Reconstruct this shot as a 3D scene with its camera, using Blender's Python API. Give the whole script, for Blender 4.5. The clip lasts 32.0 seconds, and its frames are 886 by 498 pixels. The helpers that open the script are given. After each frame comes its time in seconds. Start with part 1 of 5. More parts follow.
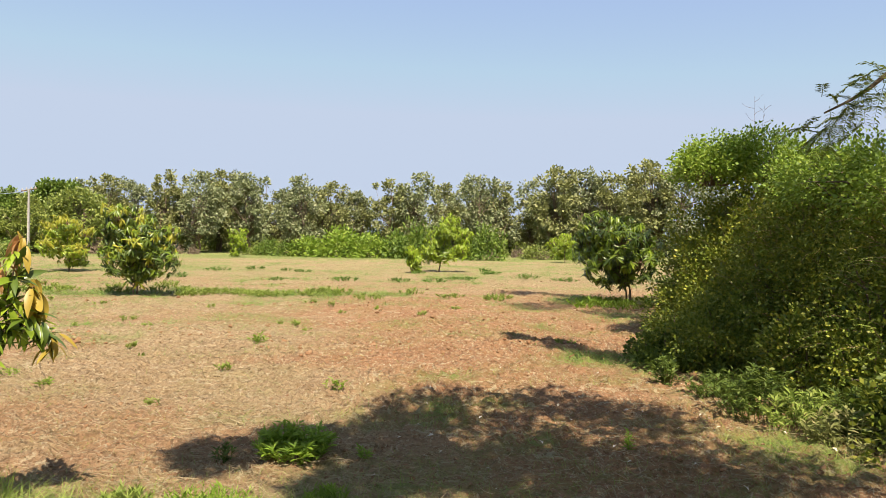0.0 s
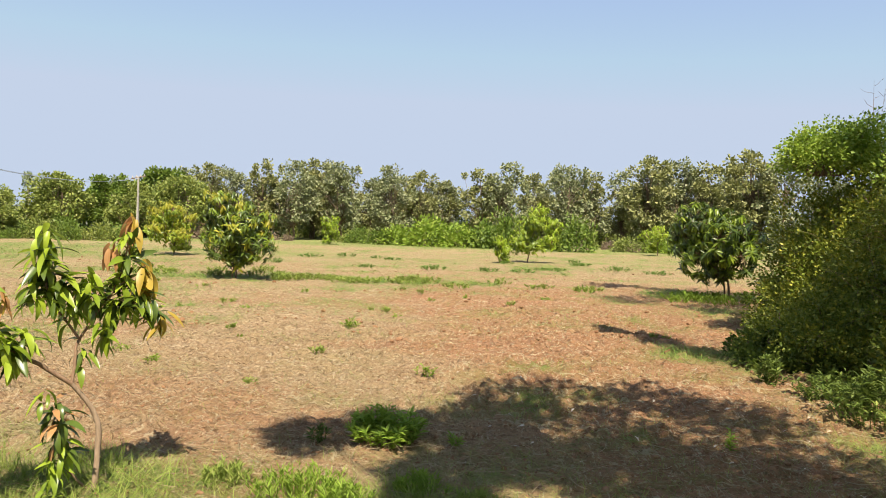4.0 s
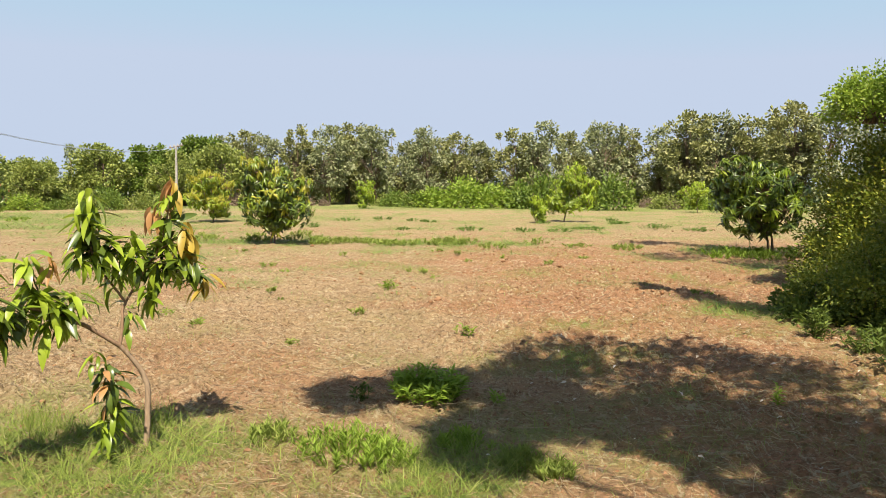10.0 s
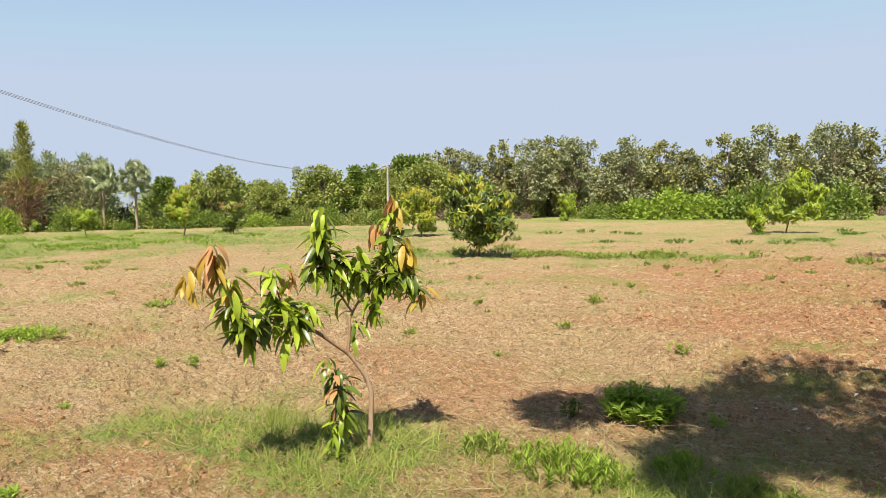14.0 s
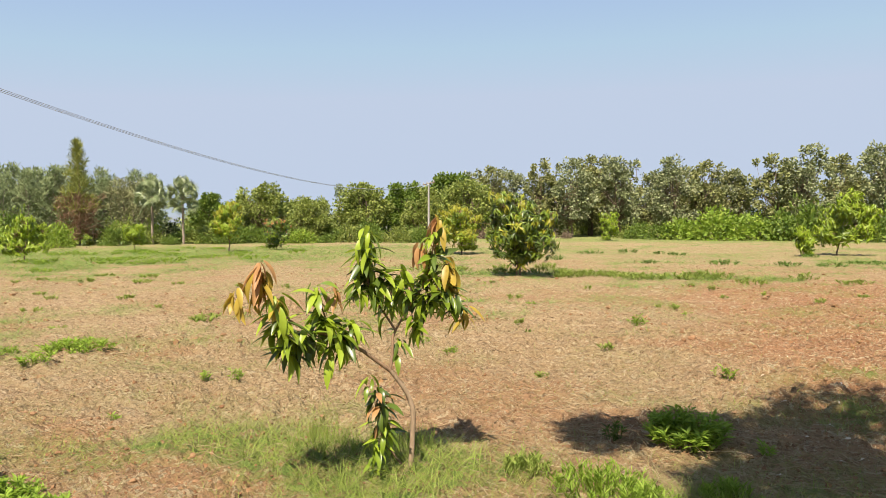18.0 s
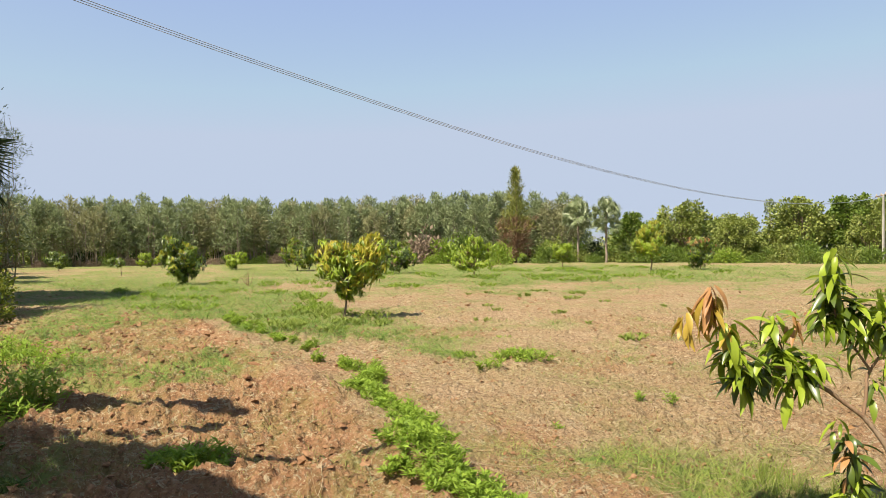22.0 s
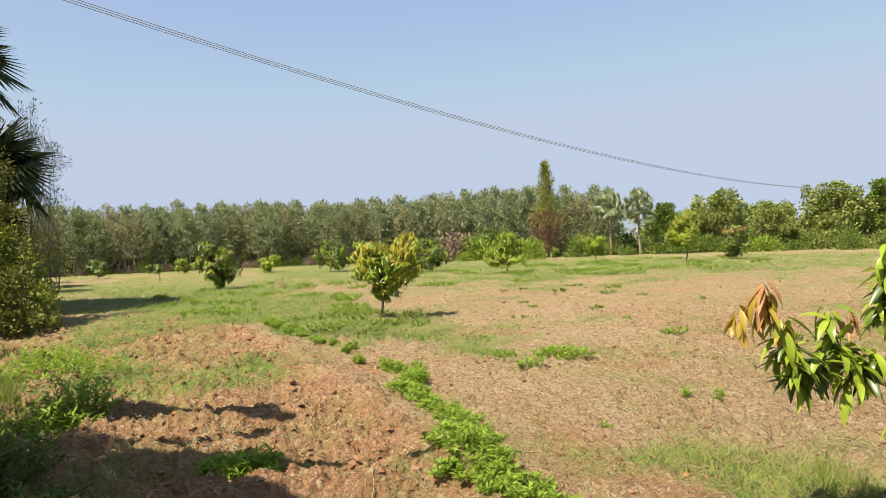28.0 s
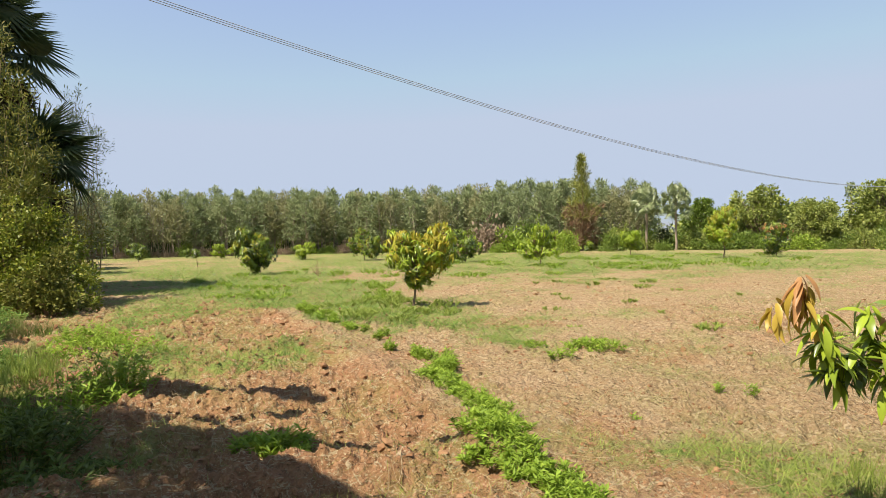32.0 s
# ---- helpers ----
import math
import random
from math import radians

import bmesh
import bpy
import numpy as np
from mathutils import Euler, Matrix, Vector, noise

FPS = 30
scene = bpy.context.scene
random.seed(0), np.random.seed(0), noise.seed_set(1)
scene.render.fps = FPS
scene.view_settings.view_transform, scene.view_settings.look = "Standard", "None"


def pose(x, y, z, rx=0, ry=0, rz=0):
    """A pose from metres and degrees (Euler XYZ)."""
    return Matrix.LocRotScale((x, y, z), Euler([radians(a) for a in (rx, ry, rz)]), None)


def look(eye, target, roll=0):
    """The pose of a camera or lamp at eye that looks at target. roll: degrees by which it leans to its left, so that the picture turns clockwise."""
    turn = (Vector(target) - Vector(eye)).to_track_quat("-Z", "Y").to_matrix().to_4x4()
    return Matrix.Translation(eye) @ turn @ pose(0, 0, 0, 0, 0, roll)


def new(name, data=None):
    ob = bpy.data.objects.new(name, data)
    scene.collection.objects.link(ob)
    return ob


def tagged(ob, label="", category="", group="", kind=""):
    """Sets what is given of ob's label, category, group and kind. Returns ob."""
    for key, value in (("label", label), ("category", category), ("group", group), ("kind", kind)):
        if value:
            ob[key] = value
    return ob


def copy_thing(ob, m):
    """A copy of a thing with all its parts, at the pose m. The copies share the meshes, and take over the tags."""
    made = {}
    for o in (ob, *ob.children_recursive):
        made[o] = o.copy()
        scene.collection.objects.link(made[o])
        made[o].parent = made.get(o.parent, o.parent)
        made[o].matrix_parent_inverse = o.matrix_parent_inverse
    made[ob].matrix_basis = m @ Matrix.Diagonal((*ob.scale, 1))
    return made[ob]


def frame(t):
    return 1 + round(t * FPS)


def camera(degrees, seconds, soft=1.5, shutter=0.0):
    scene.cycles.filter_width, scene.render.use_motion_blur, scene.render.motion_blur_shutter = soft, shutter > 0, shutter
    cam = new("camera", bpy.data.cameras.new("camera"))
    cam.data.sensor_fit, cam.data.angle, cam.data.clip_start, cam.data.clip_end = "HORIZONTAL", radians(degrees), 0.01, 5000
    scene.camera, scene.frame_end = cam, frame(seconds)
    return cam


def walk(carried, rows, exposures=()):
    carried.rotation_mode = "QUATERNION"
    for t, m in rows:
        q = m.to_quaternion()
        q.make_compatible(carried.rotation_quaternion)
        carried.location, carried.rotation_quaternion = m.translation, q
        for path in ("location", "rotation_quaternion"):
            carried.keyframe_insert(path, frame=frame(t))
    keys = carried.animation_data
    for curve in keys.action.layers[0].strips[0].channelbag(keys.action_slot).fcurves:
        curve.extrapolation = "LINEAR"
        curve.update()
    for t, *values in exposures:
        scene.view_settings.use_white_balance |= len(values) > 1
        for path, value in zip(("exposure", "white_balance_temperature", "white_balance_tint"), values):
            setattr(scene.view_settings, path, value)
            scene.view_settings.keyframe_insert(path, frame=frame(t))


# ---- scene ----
cam = camera(62.8, 32.0, soft=0.5)
PATH = [
    (0, (-0.005, -0.000, 1.485), (-0.0054, 1.9996, 1.4637), 0.90),
    (0.5, (-0.013, 0.021, 1.482), (-0.0304, 2.0207, 1.4490), 1.22),
    (1, (-0.026, 0.033, 1.471), (-0.0942, 2.0315, 1.4300), 1.22),
    (1.5, (-0.045, 0.054, 1.463), (-0.1481, 2.0507, 1.4105), 1.37),
    (2, (-0.037, 0.058, 1.472), (-0.1833, 2.0523, 1.4251), 1.37),
    (2.5, (-0.043, 0.047, 1.475), (-0.2392, 2.0369, 1.4374), 1.13),
    (4.5, (-0.072, 0.075, 1.446), (-0.3362, 2.0558, 1.3720), 1.98),
    (5, (-0.096, 0.096, 1.427), (-0.4756, 2.0552, 1.2994), 0.27),
    (5.5, (-0.111, 0.102, 1.426), (-0.6118, 2.0305, 1.2584), -1.53),
    (6, (-0.101, 0.117, 1.441), (-0.5243, 2.0645, 1.2748), -0.12),
    (6.5, (-0.095, 0.119, 1.436), (-0.5251, 2.0650, 1.2663), -0.30),
    (7, (-0.082, 0.109, 1.437), (-0.4973, 2.0585, 1.2762), -0.26),
    (7.5, (-0.085, 0.114, 1.436), (-0.4797, 2.0686, 1.2813), -0.10),
    (8, (-0.084, 0.106, 1.431), (-0.4627, 2.0636, 1.2756), -0.05),
    (8.5, (-0.083, 0.099, 1.436), (-0.4493, 2.0585, 1.2785), 0.03),
    (9, (-0.086, 0.111, 1.431), (-0.4465, 2.0718, 1.2718), 0.17),
    (9.5, (-0.079, 0.105, 1.428), (-0.4195, 2.0693, 1.2732), 0.13),
    (10, (-0.079, 0.098, 1.431), (-0.4129, 2.0637, 1.2718), 0.35),
    (10.5, (-0.078, 0.095, 1.432), (-0.4456, 2.0537, 1.2658), 0.11),
    (11, (-0.079, 0.093, 1.431), (-0.4462, 2.0522, 1.2636), 0.33),
    (11.5, (-0.083, 0.094, 1.427), (-0.4521, 2.0522, 1.2530), 0.29),
    (12, (-0.086, 0.094, 1.427), (-0.4622, 2.0495, 1.2469), 0.41),
    (12.5, (-0.081, 0.085, 1.426), (-0.4674, 2.0398, 1.2524), 0.27),
    (13, (-0.088, 0.089, 1.427), (-0.4662, 2.0449, 1.2532), 0.45),
    (13.5, (-0.109, 0.092, 1.431), (-0.5715, 2.0317, 1.2718), 0.35),
    (14, (-0.135, 0.080, 1.439), (-0.9924, 1.8834, 1.3176), -0.82),
    (14.5, (-0.152, 0.094, 1.449), (-1.0809, 1.8623, 1.3553), -0.67),
    (16.5, (-0.146, 0.068, 1.451), (-1.0609, 1.8456, 1.3904), -0.41),
    (17, (-0.141, 0.060, 1.452), (-1.0553, 1.8374, 1.3917), -0.22),
    (17.5, (-0.135, 0.052, 1.451), (-1.0641, 1.8218, 1.3900), -0.31),
    (18, (-0.147, 0.056, 1.448), (-1.1024, 1.8112, 1.3769), -0.27),
    (18.5, (-0.176, 0.047, 1.448), (-1.3113, 1.6921, 1.3702), -0.62),
    (19, (-0.208, 0.031, 1.460), (-1.5613, 1.5017, 1.3976), -1.08),
    (19.5, (-0.219, 0.010, 1.461), (-1.7472, 1.2984, 1.4094), -1.50),
    (20, (-0.231, -0.023, 1.472), (-1.8961, 1.0856, 1.4520), -2.01),
    (20.5, (-0.254, -0.011, 1.477), (-1.9811, 0.9975, 1.4714), -1.83),
    (21, (-0.280, -0.009, 1.471), (-2.0242, 0.9688, 1.4434), -0.80),
    (21.5, (-0.283, -0.008, 1.478), (-2.0388, 0.9502, 1.4716), -0.90),
    (22, (-0.281, -0.010, 1.471), (-2.0264, 0.9662, 1.4580), -0.42),
    (22.5, (-0.287, -0.010, 1.469), (-2.0356, 0.9610, 1.4628), -0.44),
    (23, (-0.284, -0.017, 1.470), (-2.0363, 0.9480, 1.4635), -0.65),
    (23.5, (-0.284, -0.017, 1.468), (-2.0362, 0.9466, 1.4481), -0.62),
    (24, (-0.296, -0.021, 1.470), (-2.0480, 0.9437, 1.4486), -0.29),
    (24.5, (-0.316, -0.036, 1.478), (-2.0919, 0.8827, 1.4764), -0.84),
    (25, (-0.333, -0.035, 1.478), (-2.1277, 0.8471, 1.4536), -1.12),
    (25.5, (-0.347, -0.033, 1.478), (-2.1377, 0.8573, 1.4488), -1.33),
    (27.5, (-0.332, -0.059, 1.490), (-2.0603, 0.9426, 1.3958), -2.22),
    (28, (-0.314, -0.084, 1.514), (-2.0988, 0.8177, 1.4938), -2.18),
    (28.5, (-0.330, -0.105, 1.509), (-2.1965, 0.6137, 1.5268), -1.67),
    (29, (-0.343, -0.118, 1.498), (-2.2683, 0.4239, 1.5110), -0.92),
    (29.5, (-0.338, -0.110, 1.493), (-2.2744, 0.3925, 1.4906), -1.35),
    (30, (-0.338, -0.105, 1.496), (-2.2687, 0.4185, 1.4802), -1.22),
    (30.5, (-0.340, -0.093, 1.496), (-2.2580, 0.4740, 1.4744), -1.25),
    (31, (-0.322, -0.094, 1.482), (-2.2078, 0.5711, 1.4592), -0.73),
    (31.5, (-0.307, -0.089, 1.487), (-2.1563, 0.6724, 1.4387), -1.02),
    (32, (-0.303, -0.085, 1.484), (-2.1278, 0.7331, 1.4419), -0.95),
]
walk(cam, [(t, look(eye, target, roll)) for t, eye, target, roll in PATH],
     exposures=[(0.0, 1.24, 7000, 15), (13.0, 1.24, 7000, 15), (14.5, 1.23, 7000, 15), (20.0, 1.17, 7000, 15), (32.0, 1.17, 7000, 15)])

# ---- light ----
SUN_ELEV, SHADOW = 57.0, Vector((-0.27, 0.963, 0.0))
world = bpy.data.worlds.new("world")
scene.world = world
world.use_nodes = True
wn = world.node_tree
sky = wn.nodes.new("ShaderNodeTexSky")
sky.sky_type = "NISHITA"
sky.sun_disc = False
sky.sun_elevation = radians(SUN_ELEV)
sky.sun_rotation = math.atan2(-SHADOW.x, -SHADOW.y)
sky.air_density, sky.dust_density, sky.ozone_density = 1.0, 1.3, 3.0
haze = wn.nodes.new("ShaderNodeMix")
haze.data_type, haze.blend_type = "RGBA", "MIX"
haze.inputs[0].default_value, haze.inputs[7].default_value = 0.35, (2.18, 2.8, 4.8, 1)
wn.links.new(sky.outputs[0], haze.inputs[6])
thick_air = wn.nodes.new("ShaderNodeMix")
thick_air.data_type, thick_air.blend_type = "RGBA", "DARKEN"
thick_air.inputs[0].default_value, thick_air.inputs[7].default_value = 1.0, (2.42, 3.06, 4.0, 1)
wn.links.new(haze.outputs[2], thick_air.inputs[6])
wn.links.new(thick_air.outputs[2], wn.nodes["Background"].inputs[0])
wn.nodes["Background"].inputs[1].default_value = 0.091
sun = new("sun", bpy.data.lights.new("sun", "SUN"))
sun.data.energy, sun.data.angle, sun.data.color = 4.6, radians(0.6), (1.0, 0.94, 0.84)
TO_SUN = -SHADOW * math.cos(radians(SUN_ELEV)) + Vector((0, 0, math.sin(radians(SUN_ELEV))))
sun.matrix_world = look(TO_SUN * 50, (0, 0, 0))


# ---- materials ----
def material(name, rough=0.9):
    m = bpy.data.materials.new(name)
    m.use_nodes = True
    b = m.node_tree.nodes["Principled BSDF"]
    b.inputs["Roughness"].default_value = rough
    b.inputs["Specular IOR Level"].default_value = 0.25
    return m, m.node_tree, b


def ramp(nt, fac, stops):
    r = nt.nodes.new("ShaderNodeValToRGB")
    while len(r.color_ramp.elements) < len(stops):
        r.color_ramp.elements.new(0.5)
    for e, (p, c) in zip(r.color_ramp.elements, stops):
        e.position, e.color = p, (*c, 1)
    nt.links.new(fac, r.inputs[0])
    return r.outputs[0]


def tex(nt, scale, detail=4.0, rough=0.6, stretch=None, warp=0.0):
    n = nt.nodes.new("ShaderNodeTexNoise")
    n.inputs["Scale"].default_value, n.inputs["Detail"].default_value = scale, detail
    n.inputs["Roughness"].default_value, n.inputs["Distortion"].default_value = rough, warp
    g = nt.nodes.new("ShaderNodeNewGeometry")
    if stretch:
        mp = nt.nodes.new("ShaderNodeMapping")
        mp.inputs["Scale"].default_value, mp.inputs["Rotation"].default_value = stretch[:3], (0, 0, stretch[3])
        nt.links.new(g.outputs["Position"], mp.inputs["Vector"])
        nt.links.new(mp.outputs[0], n.inputs["Vector"])
    else:
        nt.links.new(g.outputs["Position"], n.inputs["Vector"])
    return n.outputs["Fac"]


def mixed(nt, fac, a, b):
    mx = nt.nodes.new("ShaderNodeMix")
    mx.data_type = "RGBA"
    for src, k in ((fac, 0), (a, 6), (b, 7)):
        if isinstance(src, tuple):
            mx.inputs[k].default_value = (*src, 1)
        elif isinstance(src, float):
            mx.inputs[k].default_value = src
        else:
            nt.links.new(src, mx.inputs[k])
    return mx.outputs[2]


def level(nt, v, lo, hi):
    mr = nt.nodes.new("ShaderNodeMapRange")
    mr.inputs["From Min"].default_value, mr.inputs["From Max"].default_value = lo, hi
    nt.links.new(v, mr.inputs["Value"])
    return mr.outputs[0]


def bumped(nt, b, height, strength, dist):
    n = nt.nodes.new("ShaderNodeBump")
    n.inputs["Strength"].default_value, n.inputs["Distance"].default_value = strength, dist
    nt.links.new(height, n.inputs["Height"])
    nt.links.new(n.outputs[0], b.inputs["Normal"])


def leafy(name, colors, rough=0.5, through_light=0.3, spec=0.3):
    """A leaf: colours spread leaf by leaf, a little mottled, letting some light through."""
    m, nt, b = material(name, rough)
    b.inputs["Specular IOR Level"].default_value = spec
    g = nt.nodes.new("ShaderNodeNewGeometry")
    k = len(colors) - 1
    c = ramp(nt, g.outputs["Random Per Island"], [(n / k, col) for n, col in enumerate(colors)])
    c = mixed(nt, level(nt, tex(nt, 9.0, 3.0), 0.35, 0.75), c, tuple(v * 0.72 for v in colors[k // 2]))
    nt.links.new(c, b.inputs["Base Color"])
    if through_light:
        tr = nt.nodes.new("ShaderNodeBsdfTranslucent")
        nt.links.new(c, tr.inputs[0])
        ms = nt.nodes.new("ShaderNodeMixShader")
        ms.inputs[0].default_value = through_light
        nt.links.new(b.outputs[0], ms.inputs[1])
        nt.links.new(tr.outputs[0], ms.inputs[2])
        nt.links.new(ms.outputs[0], nt.nodes["Material Output"].inputs[0])
    return m


def barky(name, dark, light, scale=14.0):
    m, nt, b = material(name, 0.92)
    c = ramp(nt, tex(nt, scale, 6.0, 0.65, (1, 1, 0.25, 0)), [(0.3, dark), (0.72, light)])
    nt.links.new(c, b.inputs["Base Color"])
    bumped(nt, b, tex(nt, scale * 2.2, 5.0, 0.6, (1, 1, 0.3, 0)), 0.6, 0.01)
    return m


def lumpy(nt, scale, warp):
    """Crumbling lumps: distance from each lump's heart, with uneven outlines."""
    g = nt.nodes.new("ShaderNodeNewGeometry")
    n = nt.nodes.new("ShaderNodeTexNoise")
    n.inputs["Scale"].default_value, n.inputs["Detail"].default_value = scale * 1.3, 3.0
    nt.links.new(g.outputs["Position"], n.inputs["Vector"])
    off = nt.nodes.new("ShaderNodeVectorMath")
    off.operation = "MULTIPLY_ADD"
    off.inputs[1].default_value = (warp, warp, warp)
    nt.links.new(n.outputs["Color"], off.inputs[0])
    nt.links.new(g.outputs["Position"], off.inputs[2])
    v = nt.nodes.new("ShaderNodeTexVoronoi")
    v.inputs["Scale"].default_value, v.inputs["Randomness"].default_value = scale, 1.0
    nt.links.new(off.outputs[0], v.inputs["Vector"])
    return v.outputs["Distance"]


def soil():
    """Tilled earth: dry pale crust, darker crumbs, chaff, redder where it was turned, green where weeds stand, shade
    painted into gaps and crevices.
    """
    m, nt, b = material("soil", 0.97)
    b.inputs["Specular IOR Level"].default_value = 0.06
    c = ramp(nt, tex(nt, 0.22, 4.0, 0.55), [(0.32, (0.298, 0.202, 0.112)), (0.5, (0.341, 0.240, 0.136)), (0.68, (0.378, 0.275, 0.164))])
    c = mixed(nt, level(nt, tex(nt, 1.3, 6.0, 0.65), 0.62, 0.40), c, (0.325, 0.225, 0.122))
    c = mixed(nt, level(nt, tex(nt, 5.0, 9.0, 0.76), 0.455, 0.40), c, (0.265, 0.178, 0.094))
    c = mixed(nt, level(nt, tex(nt, 12.0, 7.0, 0.75), 0.54, 0.68), c, (0.39, 0.297, 0.174))
    c = mixed(nt, level(nt, tex(nt, 30.0, 6.0, 0.75), 0.46, 0.41), c, (0.27, 0.175, 0.092))
    # near-black flecks stand in for shadowed crevices
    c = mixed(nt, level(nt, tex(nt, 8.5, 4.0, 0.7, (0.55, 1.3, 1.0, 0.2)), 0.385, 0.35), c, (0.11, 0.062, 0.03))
    turned = nt.nodes.new("ShaderNodeAttribute")
    turned.attribute_name = "turned"
    red = ramp(nt, tex(nt, 9.0, 7.0, 0.75), [(0.34, (0.21, 0.097, 0.048)), (0.50, (0.305, 0.155, 0.080)), (0.68, (0.375, 0.212, 0.118))])
    c = mixed(nt, turned.outputs["Fac"], c, red)
    for scale, stretch in ((30.0, (1.0, 0.2, 1.0, 0.5)), (26.0, (0.2, 1.0, 1.0, -0.3)), (13.0, (1.0, 0.16, 1.0, 0.1)), (12.0, (0.16, 1.0, 1.0, 0.75))):
        c = mixed(nt, level(nt, tex(nt, scale, 3.0, 0.7, stretch, 1.4), 0.595, 0.645), c, (0.42, 0.33, 0.20))
    # gap shade between coarse and fine lumps, put into the colour
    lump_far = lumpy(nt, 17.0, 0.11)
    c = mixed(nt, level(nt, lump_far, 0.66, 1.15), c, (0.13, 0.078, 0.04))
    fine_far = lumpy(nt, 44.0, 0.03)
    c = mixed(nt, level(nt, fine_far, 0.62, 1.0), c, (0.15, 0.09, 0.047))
    cover = nt.nodes.new("ShaderNodeAttribute")
    cover.attribute_name = "cover"
    add = nt.nodes.new("ShaderNodeMath")
    add.operation = "MULTIPLY"
    nt.links.new(cover.outputs["Fac"], add.inputs[0])
    nt.links.new(level(nt, tex(nt, 6.0, 7.0, 0.75), 0.36, 0.56), add.inputs[1])
    green = ramp(nt, tex(nt, 2.5, 5.0, 0.7), [(0.3, (0.10, 0.17, 0.035)), (0.7, (0.20, 0.265, 0.068))])
    c = mixed(nt, add.outputs[0], c, green)
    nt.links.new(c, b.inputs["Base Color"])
    rise = nt.nodes.new("ShaderNodeMath")
    rise.operation = "MULTIPLY_ADD"
    rise.inputs[1].default_value = -0.8
    nt.links.new(lump_far, rise.inputs[0])
    nt.links.new(tex(nt, 16.0, 9.0, 0.78), rise.inputs[2])
    bumped(nt, b, rise.outputs[0], 1.0, 0.05)
    return m


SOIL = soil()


def clod_earth():
    m, nt, b = material("clod_earth", 0.97)
    b.inputs["Specular IOR Level"].default_value = 0.08
    g = nt.nodes.new("ShaderNodeNewGeometry")
    c = ramp(nt, g.outputs["Random Per Island"], [(0, (0.185, 0.096, 0.047)), (0.5, (0.225, 0.126, 0.064)), (1, (0.27, 0.162, 0.086))])
    c = mixed(nt, level(nt, tex(nt, 40.0, 5.0), 0.45, 0.75), c, (0.18, 0.096, 0.047))
    nt.links.new(c, b.inputs["Base Color"])
    bumped(nt, b, tex(nt, 60.0, 5.0), 0.6, 0.01)
    return m


CLOD = clod_earth()
STRAW = leafy("dry_straw", [(0.257, 0.18, 0.093), (0.353, 0.27, 0.148), (0.437, 0.347, 0.212)], 0.8, 0.1, 0.1)
GRASS = leafy("green_grass", [(0.162, 0.238, 0.038), (0.254, 0.335, 0.059), (0.367, 0.4, 0.108)], 0.6, 0.4, 0.2)
GRASS_FAR = leafy("distant_grass", [(0.085, 0.18, 0.03), (0.145, 0.25, 0.045), (0.23, 0.31, 0.08)], 0.6, 0.35, 0.2)
GRASS_DRY = leafy("half_dry_grass", [(0.158, 0.194, 0.0504), (0.23, 0.241, 0.0756), (0.31, 0.27, 0.119)], 0.7, 0.3, 0.15)
WEED = leafy("weed_leaf", [(0.149, 0.252, 0.024), (0.233, 0.359, 0.038), (0.336, 0.448, 0.06)], 0.55, 0.42, 0.25)
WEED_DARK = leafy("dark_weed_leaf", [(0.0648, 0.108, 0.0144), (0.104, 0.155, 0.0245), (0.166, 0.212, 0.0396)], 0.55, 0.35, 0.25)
MANGO = leafy("mango_leaf", [(0.039, 0.07, 0.008), (0.067, 0.109, 0.013), (0.116, 0.159, 0.023)], 0.34, 0.2, 0.5)
MANGO_MID = leafy("mango_leaf_mid", [(0.12, 0.191, 0.017), (0.183, 0.267, 0.023), (0.255, 0.334, 0.036)], 0.34, 0.35, 0.5)
MANGO_LIME = leafy("mango_leaf_lime", [(0.24, 0.377, 0.025), (0.32, 0.436, 0.036), (0.4, 0.464, 0.059)], 0.38, 0.42, 0.4)
MANGO_GOLD = leafy("mango_leaf_gold", [(0.374, 0.253, 0.039), (0.462, 0.33, 0.055), (0.44, 0.374, 0.055)], 0.42, 0.4, 0.35)
MANGO_SUNNY = leafy("mango_leaf_sunny", [(0.44, 0.317, 0.035), (0.458, 0.405, 0.044), (0.387, 0.422, 0.044), (0.299, 0.387, 0.035)], 0.42, 0.4, 0.35)
MANGO_YELLOW = leafy("mango_leaf_yellow", [(0.26, 0.33, 0.03), (0.36, 0.37, 0.04), (0.44, 0.38, 0.05)], 0.42, 0.4, 0.35)
MANGO_BRONZE = leafy("mango_leaf_bronze", [(0.347, 0.166, 0.058), (0.481, 0.256, 0.099), (0.53, 0.339, 0.149)], 0.45, 0.4, 0.3)
TEAK = leafy("broad_grey_green_leaf", [(0.13, 0.162, 0.067), (0.221, 0.254, 0.113), (0.4, 0.405, 0.238)], 0.6, 0.2, 0.3)
TEAK_OLIVE = leafy("broad_olive_leaf", [(0.135, 0.157, 0.049), (0.232, 0.248, 0.081), (0.378, 0.367, 0.167)], 0.6, 0.2, 0.3)
PLANTATION = leafy("feathery_grey_green_leaf", [(0.157, 0.211, 0.097), (0.243, 0.297, 0.135), (0.346, 0.389, 0.194)], 0.7, 0.25, 0.2)
PLANTATION_TAN = leafy("feathery_olive_leaf", [(0.19, 0.205, 0.095), (0.27, 0.275, 0.125), (0.36, 0.345, 0.19)], 0.7, 0.25, 0.2)
ROUND = leafy("dense_crown_leaf", [(0.114, 0.161, 0.034), (0.208, 0.259, 0.052), (0.373, 0.395, 0.098)], 0.5, 0.2, 0.3)
SHRUB = leafy("shrub_leaf", [(0.075, 0.135, 0.02), (0.135, 0.21, 0.03), (0.23, 0.3, 0.05)], 0.5, 0.3, 0.3)
